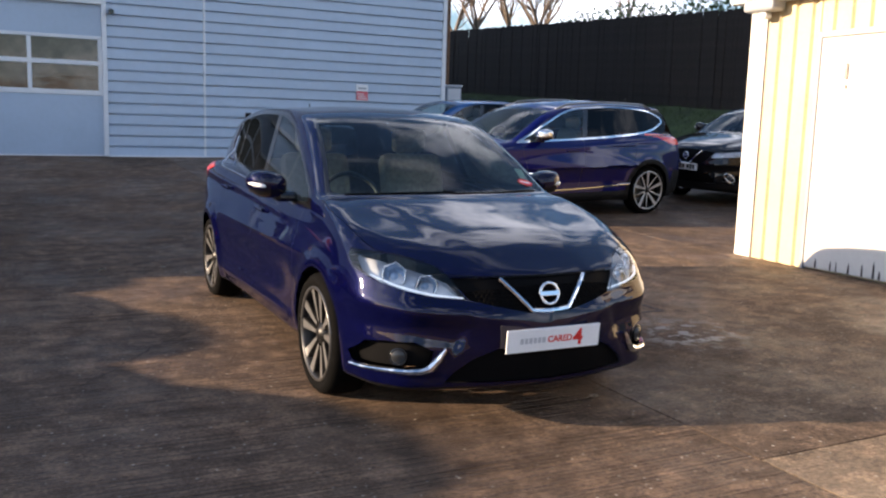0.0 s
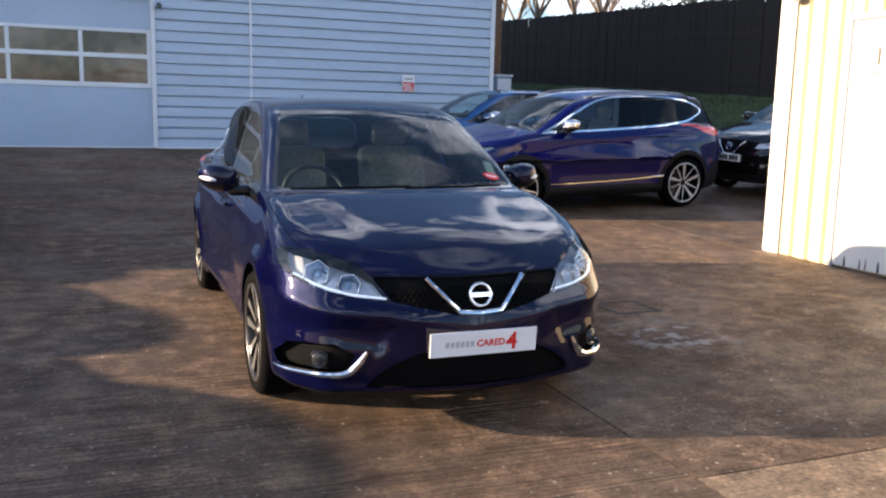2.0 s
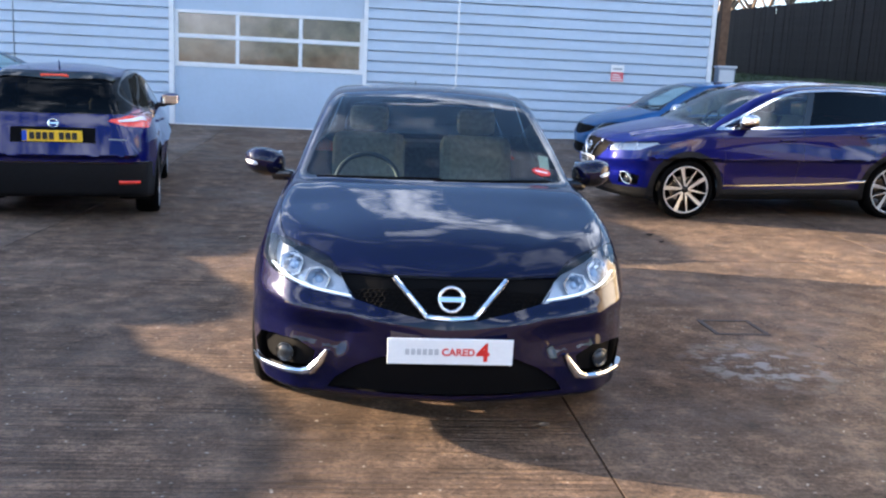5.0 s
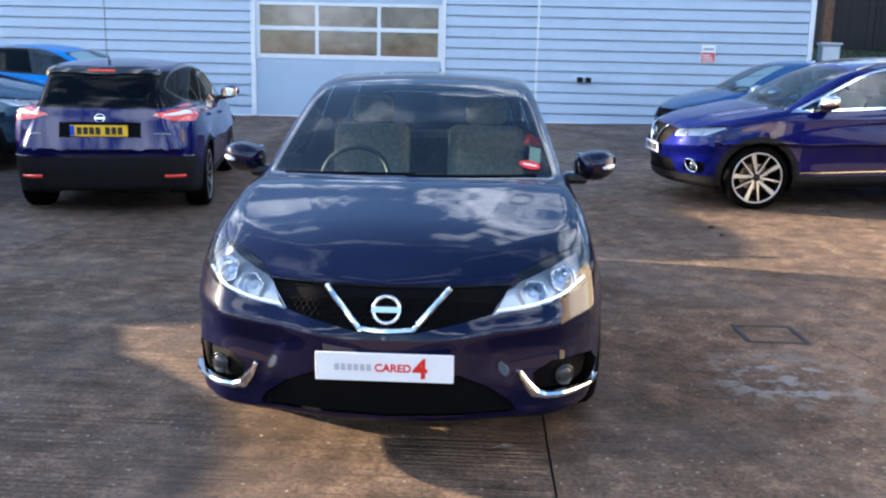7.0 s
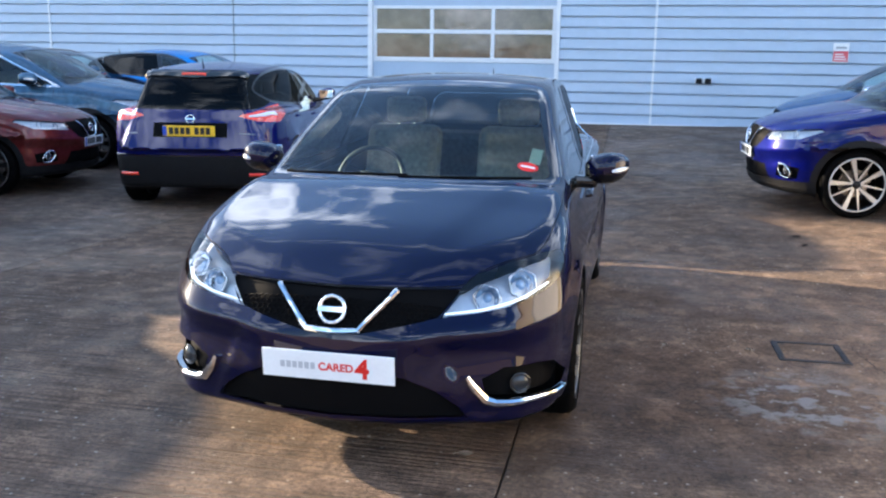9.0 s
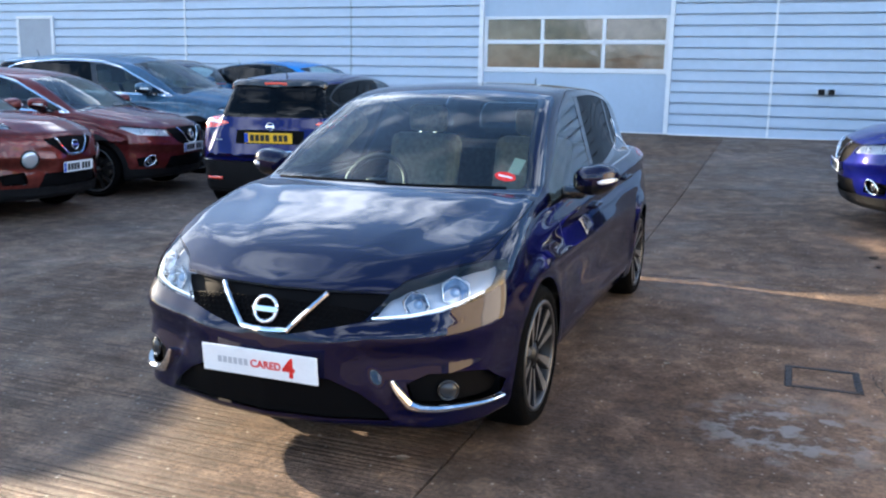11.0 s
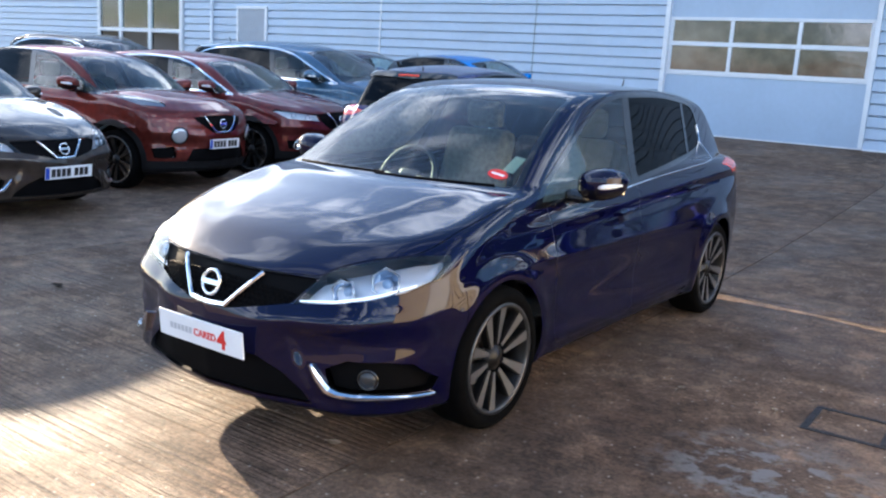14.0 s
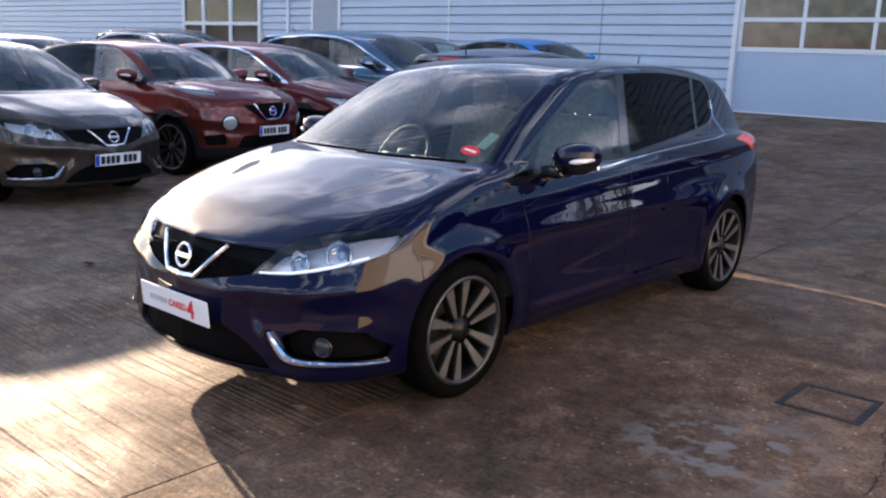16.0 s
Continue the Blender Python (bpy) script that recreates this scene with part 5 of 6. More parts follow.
part("cap", boxed((-0.13, -0.13, 4.2), (0.13, 0.13, 4.26), 0.02), M["post_wood"], post_1)

# ---- shed ----
M["cream"] = material("cream_painted_sheet", (0.56, 0.465, 0.29), 0.45, spread=0.08, scale=3, bump=0.1, bump_scale=30)
M["white_paint"] = material("white_painted_door", (0.76, 0.74, 0.70), 0.5, spread=0.05, scale=4, bump=0.1, bump_scale=30)
M["peeled"] = material("bare_weathered_wood", (0.09, 0.08, 0.07), 0.85, spread=0.4, scale=20, bump=0.4)
SX, SY0, SY1 = 4.90, -3.4, 1.33
shed = thing("shed", pose(0, 0, 0), "cream corrugated steel shed with a white door", "shed")
def shed_wall(y_from, y_to, z0, z1):
    bm = bmesh.new()
    prof, y = [], y_from
    while y > y_to + 0.02:
        for d, o in ((0.0, 0.0), (0.13, 0.0), (0.150, 0.028), (0.185, 0.028), (0.205, 0.0)):
            prof.append((max(y - d, y_to), o))
        y -= 0.205
    prof = [q for k, q in enumerate(prof) if not k or prof[k - 1][0] - q[0] > 1e-4]
    A = [bm.verts.new((SX + d, yy, z0)) for yy, d in prof]
    B = [bm.verts.new((SX + d, yy, z1)) for yy, d in prof]
    for k in range(len(prof) - 1):
        if prof[k][0] - prof[k + 1][0] > 1e-4:
            bm.faces.new((A[k], A[k + 1], B[k + 1], B[k]))
    return bm
ST = 2.86
part("wall_sheet", shed_wall(SY1, 0.67, 0.05, ST), M["cream"], shed)
part("wall_sheet", shed_wall(0.66, SY0, 2.42, ST), M["cream"], shed)
part("wall_panel", boxed((SX + 0.0, SY0, 0.05), (SX + 0.04, -1.365, 2.415), 0.003), M["cream"], shed)
part("core", boxed((SX + 0.045, SY0, 0.03), (SX + 3.0, SY1 + 0.18, ST)), M["cream"], shed)
part("corner_trim", boxed((SX - 0.014, SY1 + 0.02, 0.04), (SX + 0.10, SY1 + 0.24, ST), 0.006), M["white_paint"], shed, "white corner flashing")
part("corner_seam", boxed((SX + 0.004, SY1 - 0.004, 0.04), (SX + 0.02, SY1 + 0.018, ST), 0.002), M["peeled"], shed)
for lo, hi in (((SX - 0.012, 0.635, 0.06), (SX + 0.04, 0.672, 2.42)), ((SX - 0.012, -1.36, 0.06), (SX + 0.04, -1.31, 2.42)), ((SX - 0.012, -1.31, 2.36), (SX + 0.04, 0.635, 2.42))):
    part("door_frame", boxed(lo, hi, 0.005), M["print_grey"], shed)
part("door", boxed((SX + 0.0, -1.30, 0.10), (SX + 0.035, 0.628, 2.352), 0.004), M["white_paint"], shed, "white painted door with peeling foot")
part("door_lock", boxed((SX - 0.03, 0.30, 1.95), (SX + 0.0, 0.33, 2.10), 0.006), M["steel"], shed)
part("door_lock", boxed((SX - 0.02, 0.305, 1.86), (SX + 0.0, 0.325, 1.90), 0.004), M["steel"], shed)
for k in range(14):
    y = 0.45 - 0.12 * k + random.uniform(-0.05, 0.05)
    w, hgt = random.uniform(0.004, 0.014), random.uniform(0.05, 0.17)
    part("peeled_patch", prism([(y - w, 0.105), (y + w, 0.105), (y + w * 0.7, 0.10 + hgt * 0.7), (y, 0.10 + hgt), (y - w * 0.8, 0.10 + hgt * 0.6)], SX - 0.0035, SX - 0.0005, lambda a, b, c: Vector((c, a, b))), M["peeled"], shed)
part("roof_edge", boxed((SX - 0.22, SY0, ST - 0.10), (SX + 3.1, SY1 + 0.36, ST + 0.06), 0.02), M["frame_white"], shed)
flood = thing("flood_light", pose(SX - 0.02, 1.30, 2.72), "dark flood light under the eaves of a shed", "lamp")
part("housing", boxed((-0.20, -0.20, -0.06), (0.0, 0.20, 0.10), 0.03), M["print_grey"], flood)
part("sensor", boxed((-0.14, -0.06, -0.13), (-0.04, 0.06, -0.062), 0.025), M["frame_white"], flood)

# ---- bank, fence, hedge and trees ----
M["fence"] = material("dark_stained_boards", (0.014, 0.010, 0.008), 0.9, spread=0.5, scale=5, bump=0.4, bump_scale=40)
M["bark"] = material("grey_brown_bark", (0.13, 0.10, 0.075), 0.9, spread=0.4, scale=6, bump=0.5, bump_scale=40)
M["leaf"] = material("ivy_leaf", (0.035, 0.065, 0.018), 0.6, spread=0.5, scale=3)
FX = 14.3


def bank_z(x, y):
    t = min(max((x - 11.0) / 3.1, 0.0), 1.0)
    return (1 - t) * (level(min(x, 11.0), y) - 0.03) + t * (1.42 + 0.05 * y) + 0.25 * math.sin(t * math.pi) * 0.6 + 0.05 * noise.noise((x * 1.3, y * 0.9, 0.0)) * (t > 0)


bank = bmesh.new()
xs = [10.9 + 0.15 * k for k in range(25)] + [15.5, 22.0, 60.0]
rows = [[bank.verts.new((x, y, bank_z(x, y))) for x in xs] for y in [0.6 * k - 8 for k in range(95)]]
for A, B in zip(rows, rows[1:]):
    for k in range(len(xs) - 1):
        bank.faces.new((A[k], A[k + 1], B[k + 1], B[k]))
tagged(part("bank", bank, M["grass"], smooth=True), "grassy bank rising to the foot of a fence", "bank", kind="structure")
blades = bmesh.new()
for k in range(9000):
    x, y = random.uniform(10.95, 14.1), random.uniform(3, 36)
    z, hgt, a = bank_z(x, y), random.uniform(0.05, 0.16), random.uniform(0, 6.28)
    d = Vector((math.cos(a), math.sin(a), 0)) * 0.012
    v = [blades.verts.new(q) for q in (Vector((x, y, z - 0.01)) - d, Vector((x, y, z - 0.01)) + d, Vector((x + random.uniform(-0.05, 0.05), y + random.uniform(-0.05, 0.05), z + hgt)))]
    blades.faces.new(v)
tagged(part("grass", blades, M["grass"]), "rough green grass on the bank", "grass", kind="stuff")
kerb = tagged(part("kerb", boxed((10.78, -6, level(10.8, 0) - 0.1), (10.93, 45, level(10.8, 6) + 0.10), 0.015), M["slab_plain"]), "concrete kerb at the foot of the bank", "kerb", kind="structure")
fence = thing("fence", pose(0, 0, 0), "tall dark-stained close-boarded wooden fence", "fence")
me = boxed((-0.012, -0.074, 0), (0.012, 0.074, 2.55), 0.003, seg=1)
board = bpy.data.meshes.new("board")
me.to_mesh(board)
me.free()
board.materials.append(M["fence"])
for k in range(270):
    ob = new("board", board)
    ob.parent = fence
    ob.matrix_basis = pose(FX + random.uniform(-0.012, 0.012), 3.0 + 0.145 * k, 1.40 + 0.05 * (3.0 + 0.145 * k) + random.uniform(-0.03, 0.03), random.uniform(-0.4, 0.4), 0, random.uniform(-2, 2))
# added dark sheet that stops sky light showing between the boards
backing = bmesh.new()
for y0 in (3.0, 12.0, 21.0, 30.0):
    box(backing, (FX + 0.02, y0, 1.45 + 0.05 * y0), (FX + 0.035, y0 + 9.0, 3.85 + 0.05 * y0))
part("gap_blocker", backing, M["fence"], fence)
for k in range(15):
    y0 = 3.2 + 2.6 * k
    part("post", boxed((FX + 0.02, y0, 1.2 + 0.05 * y0), (FX + 0.12, y0 + 0.1, 3.85 + 0.05 * y0), 0.008), M["fence"], fence)
    for z in (0.3, 1.3, 2.2):
        bm = bmesh.new()
        tube(bm, [(FX + 0.05, y0, 1.4 + z + 0.05 * y0), (FX + 0.05, y0 + 2.6, 1.4 + z + 0.05 * (y0 + 2.6))], 0.04, 4)
        part("rail", bm, M["fence"], fence)


def bare_tree(x, y, z, tall, seed):
    rnd = random.Random(seed)
    t = thing("tree", pose(x, y, z), "bare winter tree with thin branches behind the fence", "tree", "bare trees behind the fence")
    trunk, crown = bmesh.new(), bmesh.new()
    top = tall * 0.35
    tube(trunk, [(0, 0, -0.2), (0.05, 0, top * 0.5), (rnd.uniform(-0.1, 0.1), 0.1, top)], [tall * 0.022, tall * 0.017, tall * 0.012], 8)

    def grow(p, d, length, r, depth):
        pts, rs, q, w = [p], [r], p, d
        for k in range(3):
            w = (w + Vector((rnd.uniform(-0.25, 0.25), rnd.uniform(-0.25, 0.25), rnd.uniform(-0.05, 0.25)))).normalized()
            q = q + w * length / 3
            pts.append(q)
            rs.append(r * (1 - 0.22 * (k + 1)))
        tube(crown, pts, rs, 4 if depth else 6)
        if depth < 4:
            for _ in range(3):
                a = Vector((rnd.uniform(-1, 1), rnd.uniform(-1, 1), rnd.uniform(0.0, 1.0))).normalized()
                s = rnd.choice((1, 2, 3))
                grow(pts[s], (w * 0.7 + a * 0.8).normalized(), length * rnd.uniform(0.55, 0.75), rs[s] * 0.62, depth + 1)

    for _ in range(5):
        a = rnd.uniform(0, 6.28)
        grow(Vector((0, 0.05, top * rnd.uniform(0.7, 1.0))), Vector((math.cos(a) * 0.6, math.sin(a) * 0.6, 1)).normalized(), tall * 0.24, tall * 0.009, 0)
    part("trunk", trunk, M["bark"], t, smooth=True)
    part("crown", crown, M["bark"], t, "bare thin branches")
    return t


for i, (x, y, h) in enumerate(((18.0, 27.0, 9.0), (16.4, 29.5, 9.0), (17.6, 36.0, 9.5), (16.0, 41.5, 9.0), (17.0, 33.0, 8.5), (20.5, 31.0, 10.0), (17.2, 39.0, 9.5), (23.0, 38.0, 11.0), (16.6, 45.0, 10.0), (19.0, 22.5, 8.0), (19.5, 43.0, 11.0), (21.0, 50.0, 12.0), (17.8, 52.0, 10.0))):
    bare_tree(x, y, 1.3 + 0.05 * y, h, 11 + i)


def leafy(name, label, x0, x1, y0, y1, z0, z1, count, seed, group=""):
    """An ivy-grown hedge: a tangle of stems and thousands of leaves, uneven on top."""
    rnd = random.Random(seed)
    t = thing(name, pose((x0 + x1) / 2, (y0 + y1) / 2, z0), label, "hedge", group)
    bm, stems = bmesh.new(), bmesh.new()
    cx, cy = (x0 + x1) / 2, (y0 + y1) / 2
    for k in range(count):
        x, y = rnd.uniform(x0, x1), rnd.uniform(y0, y1)
        top = z1 - 0.5 + 0.7 * noise.noise((x * 0.7, y * 0.5, seed)) + 0.3 * noise.noise((x * 2.0, y * 2.0, seed))
        z = z0 + (top - z0) * rnd.random() ** 0.5
        d = Vector((rnd.uniform(-1, 1), rnd.uniform(-1, 1), rnd.uniform(-0.3, 1))).normalized()
        u = d.orthogonal().normalized() * rnd.uniform(0.03, 0.06)
        w = d.cross(u).normalized() * u.length * 1.5
        c = Vector((x - cx, y - cy, z - z0))
        bm.faces.new([bm.verts.new(c + q) for q in (-w, u * 0.8, w, -u * 0.8)])
    for k in range(40):
        x, y = rnd.uniform(x0, x1) - cx, rnd.uniform(y0, y1) - cy
        tube(stems, [(x, y, 0), (x + rnd.uniform(-0.3, 0.3), y + rnd.uniform(-0.3, 0.3), (z1 - z0) * rnd.uniform(0.5, 0.85))], [0.03, 0.01], 5)
    part("crown", bm, M["leaf"], t)
    part("stem", stems, M["bark"], t)


leafy("hedge", "green ivy-grown hedge behind the fence", FX + 0.2, FX + 2.0, 8.0, 22.5, 2.2, 5.6, 9000, 5)

# unseen wall on the far side, behind the camera: added to show only in glass and paint
M["brick"] = material("brown_brick", (0.34, 0.25, 0.17), 0.85, spread=0.3, scale=3, bump=0.3)
tagged(part("wall_south", boxed((-70, -38.4, -0.5), (60, -38, 3.6)), M["brick"]), "unseen plain brown wall behind the camera, added for reflections", "wall", kind="structure")

# ---- parked cars ----
def hatch_car(S, m, paint, label, category="car", group="", h=0.036, chrome_rim=False, plate="plate_white", rails=False, detail=False, scale=1.0, name="car", style="paired", mirror_chrome=False, rim_mat="alloy", wide=1.0):
    shell(S, h)
    car = thing(name, m @ Matrix.Diagonal((scale * wide, scale, scale, 1)), label, category, group)
    P = M[paint]
    body = panel(S, "body", P, car, "body")
    panel(S, "bonnet", P, car, "bonnet")
    panel(S, "front_bumper", P, car, "front_bumper")
    tagged(panel(S, "gap", M["gap"], car, "panel_gap", inset=0.004), kind="stuff")
    panel(S, "underside", M["plastic"], car, "underside")
    if S["clad"]:
        panel(S, "cladding", M["plastic"], car, "lower_cladding", label="black grained plastic cladding")
    panel(S, "windscreen", M["screen"], car, "windscreen", inset=0.002)
    panel(S, "screen_band", M["gloss_black"], car, "windscreen_band", inset=0.001)
    panel(S, "rear_screen", M["privacy"], car, "rear_screen", inset=0.002)
    for s in (-1, 1):
        fd = panel(S, "front_door", P, car, "front_door", s)
        rd = panel(S, "rear_door", P, car, "rear_door", s)
        panel(S, "front_window", M["side_glass"], fd, "door_window", s, 0.003)
        panel(S, "rear_window", M["privacy"], rd, "door_window", s, 0.003)
        panel(S, "pillar_trim", M["gloss_black"], fd, "pillar_trim", s, 0.001)
        panel(S, "quarter_trim", M["gloss_black"], rd, "quarter_trim", s, 0.001)
        panel(S, "window_surround", M["chrome"] if chrome_rim else M["gloss_black"], fd, "window_surround", s, 0.0, "bright window surround" if chrome_rim else "")
        lamp = panel(S, "lamp", M["lens"], car, "headlight", s, 0.0, "clear headlight with bright reflectors")
        panel(S, "lamp", M["lamp_grey"], lamp, "reflector_bowl", s, S["lamp_deep"])
        panel(S, "tail_lamp", M["tail_red"], car, "tail_light", s, -0.002, "red tail light")
        panel(S, "fog", M["grille_black"], car, "fog_light_recess", s, 0.045)
    panel(S, "grille", M["grille_black"], car, "grille", inset=0.014, label="black front grille")
    panel(S, "intake", M["grille_black"], car, "lower_grille", inset=0.018)
    wb, hx = S["base"] / 2, S["half"] - 0.125
    for s in (-1, 1):
        for wy in (-wb, wb):
            turn = pose(s * hx, wy, S["wheel"], 0, 0, 0 if s > 0 else 180) @ pose(0, 0, 0, random.uniform(0, 70), 0, 0)
            wheel_parts(car, S["wheel"], S["wheel"] - 0.074, 0.215, turn, style, rim_mat)
            well(car, S, wy, s)
        # door mirror
        mz, mx = S["belt"](-0.6) + 0.080, S["half"] + 0.052
        bm = bmesh.new()
        bmesh.ops.create_uvsphere(bm, u_segments=28, v_segments=16, radius=1.0)
        for v in bm.verts:
            x, y, z = (math.copysign(abs(c) ** 0.72, c) for c in v.co)
            fall = 1.0 - 0.20 * max(0.0, x) ** 2 - 0.10 * max(0.0, -x)
            v.co = Vector((s * (mx + 0.112 * x), -0.645 + (0.115 * fall if y < 0 else 0.062) * y + 0.028 * max(0.0, x) ** 2, mz + 0.012 * x + (0.072 if z > 0 else 0.085) * z * fall))
        for f in bm.faces:
            f.material_index = 0 if f.calc_center_median().z > mz - 0.028 else 1
        mir = part("door_mirror", bm, None, car, smooth=True)
        mir.data.materials.append(M["chrome"] if mirror_chrome else P)
        mir.data.materials.append(M["gloss_black"])
        part("mirror_glass", boxed((s * mx - 0.088, -0.590, mz - 0.058), (s * mx + 0.088, -0.579, mz + 0.052), 0.01), M["mirror"], mir)
        x_in, x_out = s * (S["half"] - 0.115), s * (mx - 0.04)
        part("mirror_foot", boxed((min(x_in, x_out), -0.72, mz - 0.105), (max(x_in, x_out), -0.59, mz - 0.045), 0.022), M["gloss_black"], mir)
        ind = bmesh.new()
        tube(ind, [(s * (mx + 0.03 + 0.0185 * k), -0.752 + 0.0060 * k * k, mz - 0.012 + 0.003 * k) for k in range(5)], [0.006, 0.012, 0.014, 0.013, 0.008], 8)
        part("indicator", ind, M["clear_white"], mir, "clear indicator strip", smooth=True)
        # door handles
        for hy in (S["doors"][1] - 0.20, S["doors"][2] - 0.12):
            zz = S["shoulder"][0] + S["shoulder"][1] * hy - 0.045
            bm = ribbon(S, [(s * 0.9, hy - 0.10, zz), (s * 0.9, hy, zz + 0.006), (s * 0.9, hy + 0.10, zz + 0.008)], [0.018, 0.030, 0.020], 0.028, 10)
            part("door_handle", bm, P, car, smooth=False)
    # inside
    part("cabin_floor", boxed((-0.68, -0.9, 0.28), (0.68, 1.7, 0.34), 0.02), M["dash"], car)
    lift = S["belt"](0.0) - 1.035
    dash = boxed((-0.66, -1.02, 0.70 + lift), (0.66, -0.62, 0.955 + lift), 0.05)
    part("dashboard", dash, M["dash"], car)
    for sx in (-0.36, 0.36):
        seat = part("front_seat", boxed((sx - 0.25, -0.42, 0.40), (sx + 0.25, 0.12, 0.62), 0.06), M["seat"], car)
        part("backrest", boxed((sx - 0.24, -0.07, 0.0), (sx + 0.24, 0.07, 0.66), 0.06, Matrix.Translation((0, 0.10, 0.55)) @ pose(0, 0, 0, -16)), M["seat"], seat)
        part("headrest", boxed((sx - 0.13, 0.25, 1.19), (sx + 0.13, 0.34, 1.36), 0.04), M["seat"], seat)
        bar = bmesh.new()
        for o in (-0.05, 0.05):
            tube(bar, [(sx + o, 0.27, 1.12), (sx + o, 0.29, 1.24)], 0.007, 6)
        part("headrest_bars", bar, M["chrome"], seat)
    bench = part("rear_bench", boxed((-0.62, 0.70, 0.40), (0.62, 1.15, 0.62), 0.06), M["seat"], car)
    part("backrest", boxed((-0.62, 1.08, 0.55), (0.62, 1.24, 1.10), 0.06), M["seat"], bench)
    wheel_bm = bmesh.new()
    c = Matrix.Translation((-0.36, -0.50, 0.965 + lift)) @ pose(0, 0, 0, 62)
    tube(wheel_bm, [c @ Vector((0.185 * math.cos(2 * math.pi * k / 28), 0.185 * math.sin(2 * math.pi * k / 28), 0)) for k in range(28)], 0.015, 8, True)
    for a in (0.0, math.pi, -math.pi / 2):
        tube(wheel_bm, [c @ Vector((0.04 * math.cos(a), 0.04 * math.sin(a), -0.01)), c @ Vector((0.18 * math.cos(a), 0.18 * math.sin(a), 0))], 0.014, 6)
    box(wheel_bm, (-0.07, -0.06, -0.03), (0.07, 0.05, 0.0), 0.02, c)
    part("steering_wheel", wheel_bm, M["dash"], car, smooth=True)
    if rails:
        for s in (-1, 1):
            bm = bmesh.new()
            zs = S["roof"](np.linspace(-0.2, 1.6, 10)) - S["roof_crown"]
            tube(bm, [(s * (0.575 - 0.06 * max(0, k - 6) / 3), -0.2 + 0.2 * k, zs[k] + (0.040 if 0 < k < 9 else 0.0)) for k in range(10)], 0.014, 8)
            part("roof_rail", bm, M["alloy"], car, "silver roof rail", smooth=True)
    bm = bmesh.new()
    ry = S["ends"][1] - 0.62
    rz = float(S["roof"](ry))
    tube(bm, [(0, ry, rz - 0.01), (0, ry + 0.02, rz + 0.04), (0, ry + 0.035, rz + 0.085)], [0.012, 0.006, 0.003], 6)
    part("aerial", bm, M["gloss_black"], car)
    return car


def dress_front(S, car, paint, z_plate, lamp_cups, v_pts, z_badge, y_plate, badge_r=0.049, fog_at=(0.70, 0.35), blank=False, tilt=3.0, fog_style="L"):
    """Grille bar, emblem, plate, lamps and fog lamps of a car's nose."""
    vee(S, car, v_pts)
    emblem(S, car, (0, -2.3, z_badge), badge_r, 0.006)
    pl, m = plate_at(S, car, y_plate, z_plate, "plate_white", True, blank, tilt)
    lights = [o for o in car.children if o.name.startswith("headlight")]
    for s, lamp in zip((-1, 1), lights):
        for x, y, z, r, mat in lamp_cups:
            (p,), (n,) = ahead_skin(S, [(s * x, y, z)], -0.52 * S["lamp_deep"])
            way = Vector((n[0] * 0.45, n[1], n[2] * 0.3)).normalized()
            part("reflector", cup(p, way, r, 0.046, 6), M["reflector"], lamp, smooth=True)
            part("lamp_ring", ring(Vector(p), way, r * 0.99, 0.0045, 6), M["chrome"], lamp, smooth=True)
            part("bulb", ball_lens(Vector(p) - way * 0.030, way, r * 0.34, 0.7), M[mat], lamp, smooth=True)
        x, z = fog_at
        (p,), (n,) = ahead_skin(S, [(s * x, -2.0, z)], -0.022)
        way = Vector((n[0] * 0.4, n[1], 0)).normalized()
        fl = part("fog_light", ball_lens(p, way, 0.035, 0.45), M["fog_glass"], car, "round fog lamp", smooth=True)
        part("fog_ring", ring(Vector(p), way, 0.037, 0.006), M["chrome"] if fog_style == "ring" else M["gloss_black"], fl, smooth=True)
        if fog_style == "ring":
            (p,), (n,) = ahead_skin(S, [(s * x, -2.0, z)], 0.004)
            part("fog_bezel", ring(Vector(p), Vector(n), 0.085, 0.008, 32, 0.62), M["chrome"], fl, "bright oval bezel", smooth=True)
    return pl, m


P_VEE = [(0.232, -2.2, 0.709), (0.165, -2.2, 0.640), (0.098, -2.22, 0.568), (0.04, -2.22, 0.564)]
def FOG_TRIM(s):
    return [(s * 0.498, -2.15, 0.398), (s * 0.528, -2.14, 0.350), (s * 0.565, -2.12, 0.306), (s * 0.60, -2.1, 0.295), (s * 0.70, -2.0, 0.290), (s * 0.825, -1.82, 0.284)]


P_CUPS = [(0.560, -2.05, 0.692, 0.054, "lens_blue"), (0.690, -1.93, 0.738, 0.060, "lens_blue")]
Q_VEE = [(0.25, -2.2, 0.852), (0.17, -2.2, 0.76), (0.085, -2.22, 0.66), (0.06, -2.22, 0.652)]
Q_CUPS = [(0.58, -2.05, 0.808, 0.040, "lens_blue"), (0.72, -1.95, 0.84, 0.038, "lens_blue")]
J_VEE = [(0.26, -2.1, 0.862), (0.21, -2.1, 0.78), (0.12, -2.1, 0.69), (0.08, -2.1, 0.682)]

